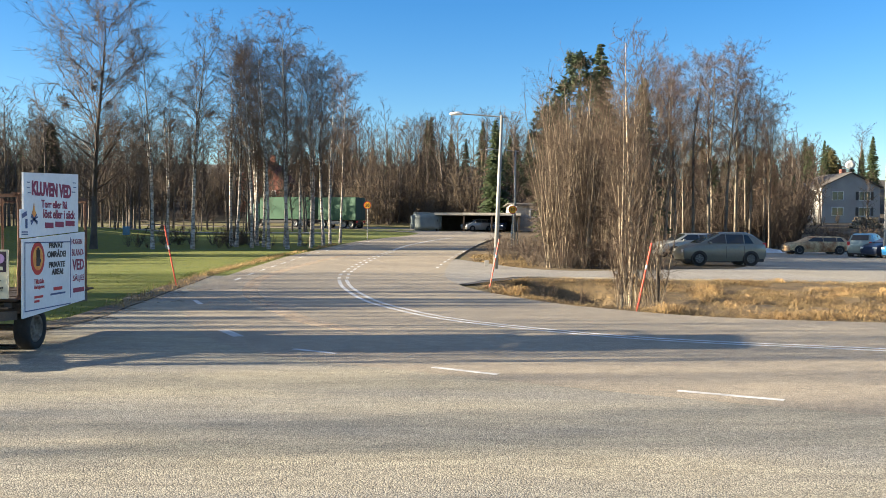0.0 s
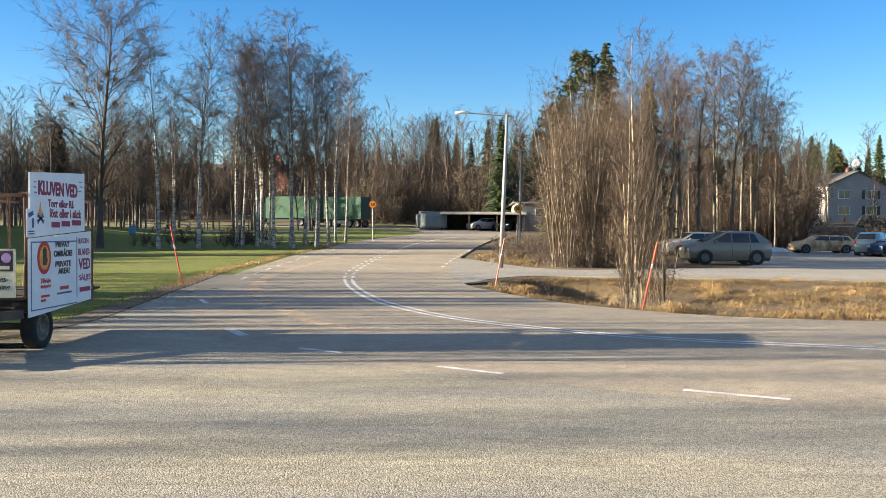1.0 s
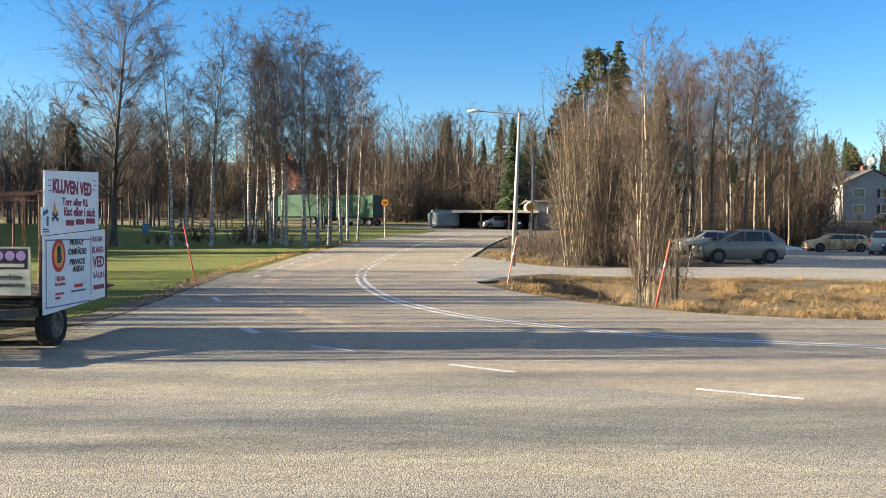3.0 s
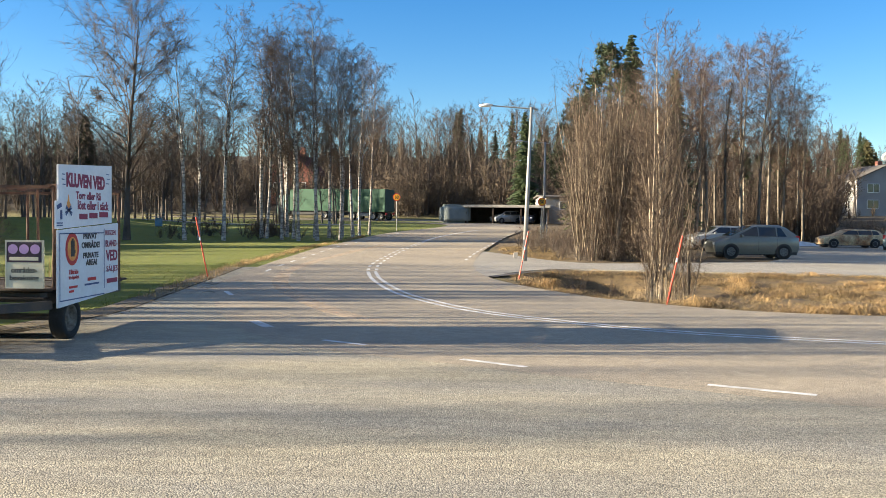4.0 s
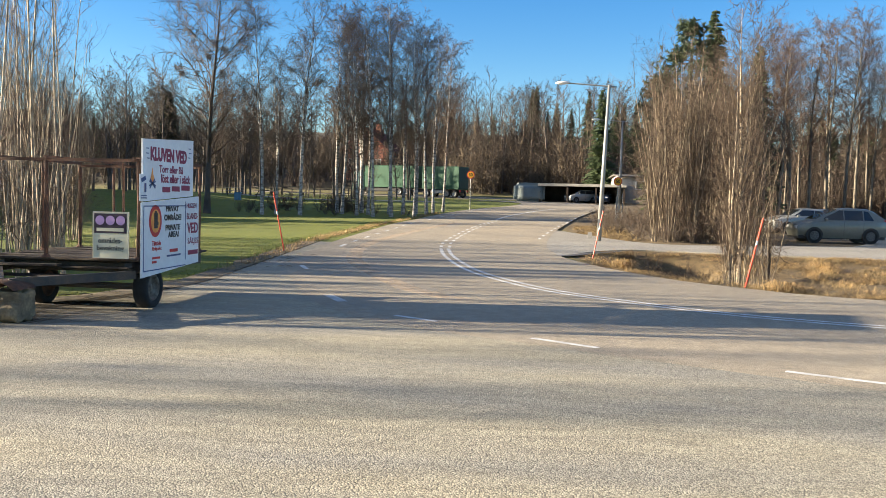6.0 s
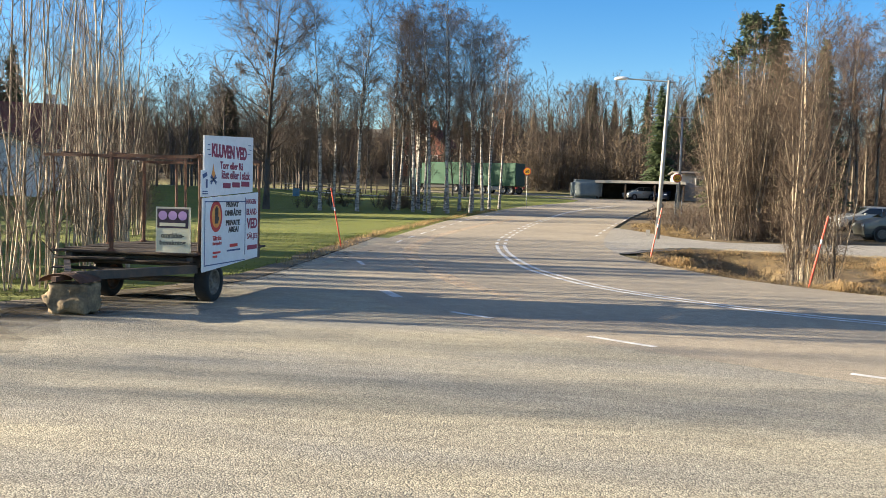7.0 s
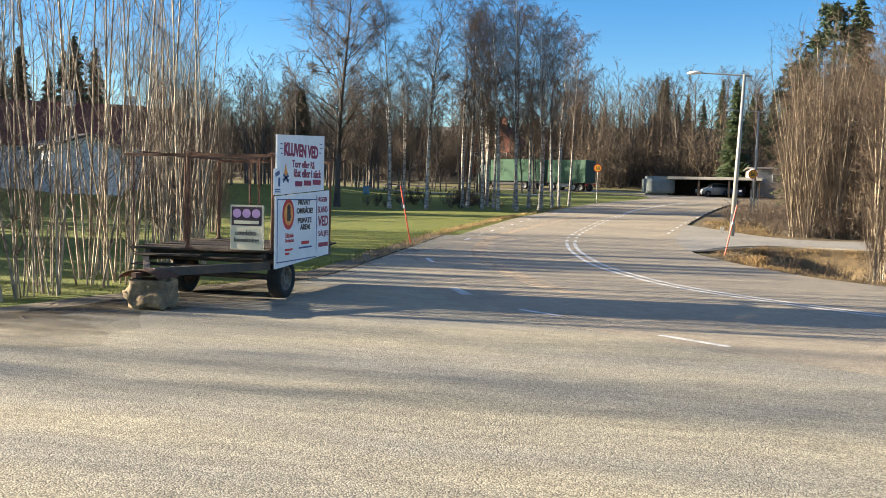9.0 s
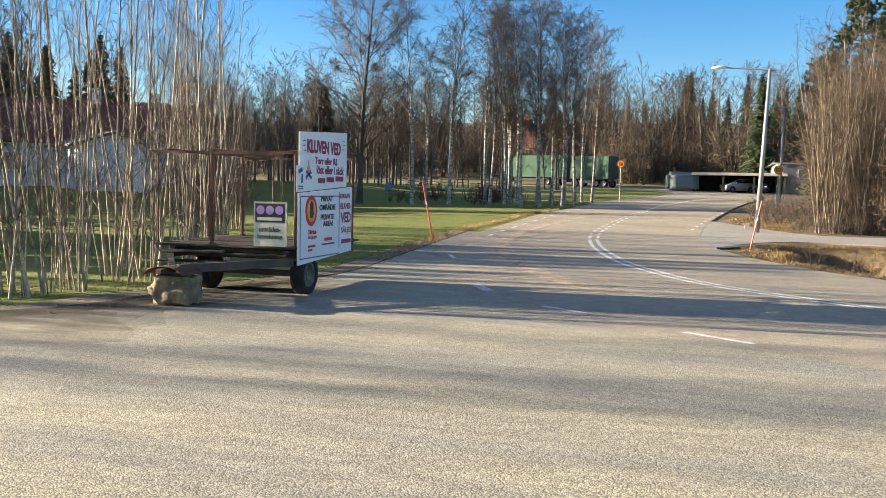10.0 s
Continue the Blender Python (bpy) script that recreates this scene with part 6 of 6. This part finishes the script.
# ---- shrubs ----
shrubs = [make_bush("shrub", "low leafless brown shrub with dense twigs", "shrub", clump(s, 2.2, 10, 0.8, r0=0.016, n1=7, n2=3, n3=1, thin=2.6), dark_bark, b, "shrubs") for s, b in ((91, twig), (92, pale_twig), (93, twig))]
rng = random.Random(31)
for i in range(34):
    x = (-19.3, -14.5, -15.5)[i % 3] + rng.gauss(0, 1.4)
    plant(shrubs[rng.choice((0, 2))], x, 61.5 + rng.uniform(0, 4), rng.uniform(0.5, 0.9), rng, label="dark leafless shrub under the birches")
for i in range(9):
    plant(thin_clumps[rng.randrange(3)], 4.7 + rng.gauss(0, 0.5), 21.6 + rng.gauss(0, 0.7), rng.uniform(0.22, 0.42), rng, label="low leafless shoots in the verge")
for x, y, s in ((-20.2, 58.5, 0.55), (-19.4, 58.0, 0.5), (-21.0, 58.8, 0.5), (-17.2, 60.5, 0.6), (-14.9, 58.8, 0.65), (-14.0, 57.8, 0.6), (-13.0, 59.6, 0.55), (-11.8, 60.8, 0.5), (-9.5, 60.5, 0.5), (-16.2, 62, 0.7)):
    plant(shrubs[rng.randrange(3)], x, y, s * 1.1, rng)
for i in range(46):
    y = 38.0 + abs(rng.gauss(0, 2.2))
    plant(shrubs[rng.randrange(3)], y * rng.uniform(0.1, 0.235), y, rng.uniform(0.5, 1.0), rng)
for i in range(10):
    plant(shrubs[rng.randrange(3)], 4.0 + rng.gauss(0, 0.9), 22.2 + rng.gauss(0, 0.7), rng.uniform(0.3, 0.5), rng)
for i in range(90):
    x = rng.uniform(15, 62)
    plant(shrubs[rng.randrange(3)], x, 78 + rng.uniform(0, 16) + (x > 45) * 6, rng.uniform(0.6, 1.25), rng)
for i in range(60):
    x = rng.uniform(-60, 10)
    plant(shrubs[rng.randrange(3)], x, 126 + rng.uniform(0, 14), rng.uniform(0.9, 1.8), rng)
for i in range(14):
    plant(shrubs[rng.randrange(3)], rng.uniform(2.8, 4.8), rng.uniform(44, 62), rng.uniform(0.5, 0.9), rng)


# dust that tyres leave where they cut the corner
dust = material("tyre_dust", (0.58, 0.455, 0.32), (0.50, 0.39, 0.28), scale=2, rough=0.95)
dn, dl = dust.node_tree.nodes, dust.node_tree.links
grain = dn.new("ShaderNodeTexNoise")
grain.inputs["Scale"].default_value, grain.inputs["Detail"].default_value = 3.0, 8
dl.new(dn["Texture Coordinate"].outputs["Object"], grain.inputs["Vector"])
cover_k = dn.new("ShaderNodeMapRange")
cover_k.inputs[1].default_value, cover_k.inputs[2].default_value, cover_k.inputs[4].default_value = 0.12, 0.7, 0.8
dl.new(grain.outputs[0], cover_k.inputs[0])
dl.new(cover_k.outputs[0], dn["Principled BSDF"].inputs["Alpha"])
TRACK = spline([(-5.3, 52), (-6.1, 42), (-6.25, 34.8), (-6.04, 28.7), (-5.4, 24.4), (-4.63, 21.2), (-3.55, 18.2), (-2.54, 15.7), (-1.9, 14.7), (-1.3, 13.95)])
for off, wid, lift in ((0, 0.17, 0.0128), (0.08, 0.42, 0.0118)):
    pts = shifted(evenly(TRACK, 90), off)
    strip("dust_track", shifted(pts, wid / 2), shifted(pts, -wid / 2), dust, lift, n=90, across=2, label="pale dusty tyre track on the asphalt", category="road", skirt=0.001)
strip("road_joint", [(0.5, 26.9), (1.0, 28.0), (1.6, 29.0), (2.4, 30.1)], [(0.75, 26.7), (1.25, 27.7), (1.85, 28.7), (2.6, 29.9)], patch_asphalt, 0.0135, n=20, across=1, label="dark tarred joint between road and drive", category="road", skirt=0.001)


# ---- grass ----
def blades(name, label, spots, mat, lo, hi, width, seed, lean=0.5, per=16, spread=0.16, group="", droop=0.0):
    """Tufts of curved blades as one object; spots: (x, y) of the tufts."""
    r = random.Random(seed)
    sh = Shape()
    for x, y in spots:
        z = lie(x, y) - 0.06
        la = r.random() * 6.283
        big = r.uniform(0.6, 1.25)
        for _ in range(per):
            bx, by = x + r.gauss(0, spread), y + r.gauss(0, spread)
            h = r.uniform(lo, hi) * big
            a = la + r.gauss(0, 1.2)
            o = h * r.uniform(0.2, 1.3) * lean
            w = width * r.uniform(0.6, 1.3)
            dx, dy = math.cos(a), math.sin(a)
            nx, ny = -dy * w, dx * w
            m, e = (bx + dx * o * 0.35, by + dy * o * 0.35, z + h * (0.62 + 0.25 * droop)), (bx + dx * o, by + dy * o, z + h * r.uniform(0.6, 1.0) * (1 - 0.8 * droop))
            k = len(sh.v)
            sh.v += [(bx - nx, by - ny, z), (bx + nx, by + ny, z), (m[0] + nx * 0.8, m[1] + ny * 0.8, m[2]), (m[0] - nx * 0.8, m[1] - ny * 0.8, m[2]), e]
            sh.f += [(k, k + 1, k + 2, k + 3), (k + 3, k + 2, k + 4)]
    sh.s = [0] * len(sh.f)
    return tagged(part(name, sh, mat), label, "grass", kind="stuff", group=group)


east_line = np.array(spline(EAST))
rng = random.Random(77)
spots = []
while len(spots) < 4300:
    x, y = rng.uniform(1.3, 34), rng.uniform(13, 31)
    i = np.argmin(np.abs(east_line[:, 0] - x) + 0.6 * np.abs(east_line[:, 1] - y))
    road_y = np.interp(x, VERGE_X, VERGE_NEAR)
    lane_y = np.interp(x, [1.3, 1.6, 3.1, 6.2, 10, 14.2, 30], [28.4, 29.2, 31, 30.6, 30.0, 29.5, 27.7])
    if y < road_y + 0.15 or y > lane_y - 0.1:
        continue
    dense = 0.5 + 0.5 * noise.noise((x * 0.5, y * 0.5, 9))
    edge = 1.0 if (y - road_y < 1.4 or lane_y - y < 1.2) else 0.35
    if x > 7:
        edge = max(edge, 0.75)
    if 2.6 < x < 6.5 and 21.0 < y < 27.0 and rng.random() < 0.85:
        continue
    if rng.random() < dense * edge * 1.6:
        spots.append((x, y))
blades("dead_grass", "matted brown dead grass on the verge", spots[::2] + spots[1::6], dead_grass, 0.05, 0.13, 0.0055, 7, lean=5.0, per=36, spread=0.2, droop=0.9)
blades("dry_grass", "matted dry yellow grass tufts on the verge", [p for p in spots[1::2] if noise.noise((p[0] * 0.7, p[1] * 0.9, 4)) > -0.12], dry_grass, 0.06, 0.15, 0.0055, 17, lean=4.6, per=38, spread=0.18, droop=0.9)
big = [p for p in spots if noise.noise((p[0] * 0.9, p[1] * 1.1, 14)) > 0.28][::4]
blades("dry_grass", "large straw-yellow grass tussocks on the verge", big, dry_grass, 0.16, 0.30, 0.006, 18, lean=2.6, per=90, spread=0.13, droop=0.8)
lawn_line = np.array(evenly(spline([(-14, 3.6), (-9.3, 7.4), (-8.0, 8.6), (-7.5, 9.5), (-7.3, 10.8), (-6.5, 13.2), (-6.2, 15.3), (-6.6, 18.8), (-7.3, 24.4), (-8.2, 31), (-8.7, 41), (-8.7, 52), (-7.6, 64)]), 400))
spots, dry = [], []
for i in range(2600):
    p = lawn_line[rng.randrange(400)]
    off = abs(rng.gauss(0, 0.45)) + 0.02
    spots.append((p[0] - off, p[1] + rng.gauss(0, 0.2)))
for i in range(420):
    p = lawn_line[rng.randrange(110, 400)]
    dry.append((p[0] - abs(rng.gauss(0, 0.22)), p[1] + rng.gauss(0, 0.2)))
blades("verge_grass", "ragged short green grass along the asphalt edge", spots, green_blade, 0.03, 0.085, 0.005, 8, lean=0.8, per=14, spread=0.15)
blades("dry_grass", "dry yellow grass tufts along the asphalt edge", dry, dry_grass, 0.08, 0.24, 0.005, 9, lean=1.0, per=16, spread=0.14)
spots = [(-8.5 - rng.uniform(0, 14), rng.uniform(9.5, 34)) for _ in range(4200)]
spots = [(x, y) for x, y in spots if x < np.interp(y, lawn_line[:, 1], lawn_line[:, 0]) - 0.3]
blades("lawn_grass", "short green lawn blades in tufts", spots, green_blade, 0.025, 0.06, 0.006, 10, lean=0.7, per=12, spread=0.22)
rushes = [(-11.5 + rng.gauss(0, 0.5), 22.5 + rng.gauss(0, 0.8)) for _ in range(16)]
blades("dead_stalks", "thin dead stalks standing on the lawn", rushes, dry_grass, 0.5, 0.95, 0.004, 12, lean=0.15, per=3, spread=0.2)
bank = [(rng.uniform(1.6, 4.2), rng.uniform(38.5, 52)) for _ in range(420)]
bank = [(x, y) for x, y in bank if x > np.interp(y, [38, 44, 46, 60], [3.4, 1.6, 1.1, 2.3])]
blades("dry_grass", "flattened dry grass on the bank by the lamp", bank, dead_grass, 0.08, 0.2, 0.008, 13, lean=2.4, per=14, spread=0.2)
snow_sh = Shape()
n = 24
for i in range(n):
    a = 2 * math.pi * i / n
    for r, z in ((1.0, 0.0), (0.8, 0.12), (0.4, 0.2)):
        k = r * (1 + 0.25 * noise.noise((math.cos(a) * 2, math.sin(a) * 2, 4)))
        snow_sh.v.append((2.6 * k * math.cos(a), 0.9 * k * math.sin(a), z))
snow_sh.v.append((0, 0, 0.22))
for i in range(n):
    j = (i + 1) % n
    snow_sh.f += [(i * 3, j * 3, j * 3 + 1, i * 3 + 1), (i * 3 + 1, j * 3 + 1, j * 3 + 2, i * 3 + 2), (i * 3 + 2, j * 3 + 2, 3 * n)]
snow_sh.s = [0] * len(snow_sh.f)
tagged(part("snow_patch", snow_sh, material("old_snow", (0.80, 0.80, 0.79), (0.62, 0.62, 0.60), scale=2, rough=0.7, fine=0.1), smooth=True, at=pose(25.9, 72.5, height(25.9, 72.5) + 0.02, 0, 0, 6) @ Matrix.Diagonal((0.9, 1.2, 1.8, 1))), "small patch of old snow on the asphalt", "snow")

# fallen sticks along the edge of the asphalt
sticks = Shape()
rng = random.Random(55)
for i in range(150):
    p = lawn_line[rng.randrange(20, 150)]
    x, y = p[0] + rng.gauss(0.0, 0.35), p[1] + rng.gauss(0, 0.3)
    a, l = rng.random() * 6.283, rng.uniform(0.06, 0.4)
    z = max(height(x, y) + 0.012, lie(x, y) - 0.01)
    sticks.tube([(x, y, z), (x + math.cos(a) * l * 0.5, y + math.sin(a) * l * 0.5, z + 0.02), (x + math.cos(a + 0.3) * l, y + math.sin(a + 0.3) * l, z)], [0.004, 0.005, 0.003], 4)
tagged(part("fallen_sticks", sticks, alder_bark), "small fallen sticks scattered along the asphalt edge", "litter", kind="stuff")
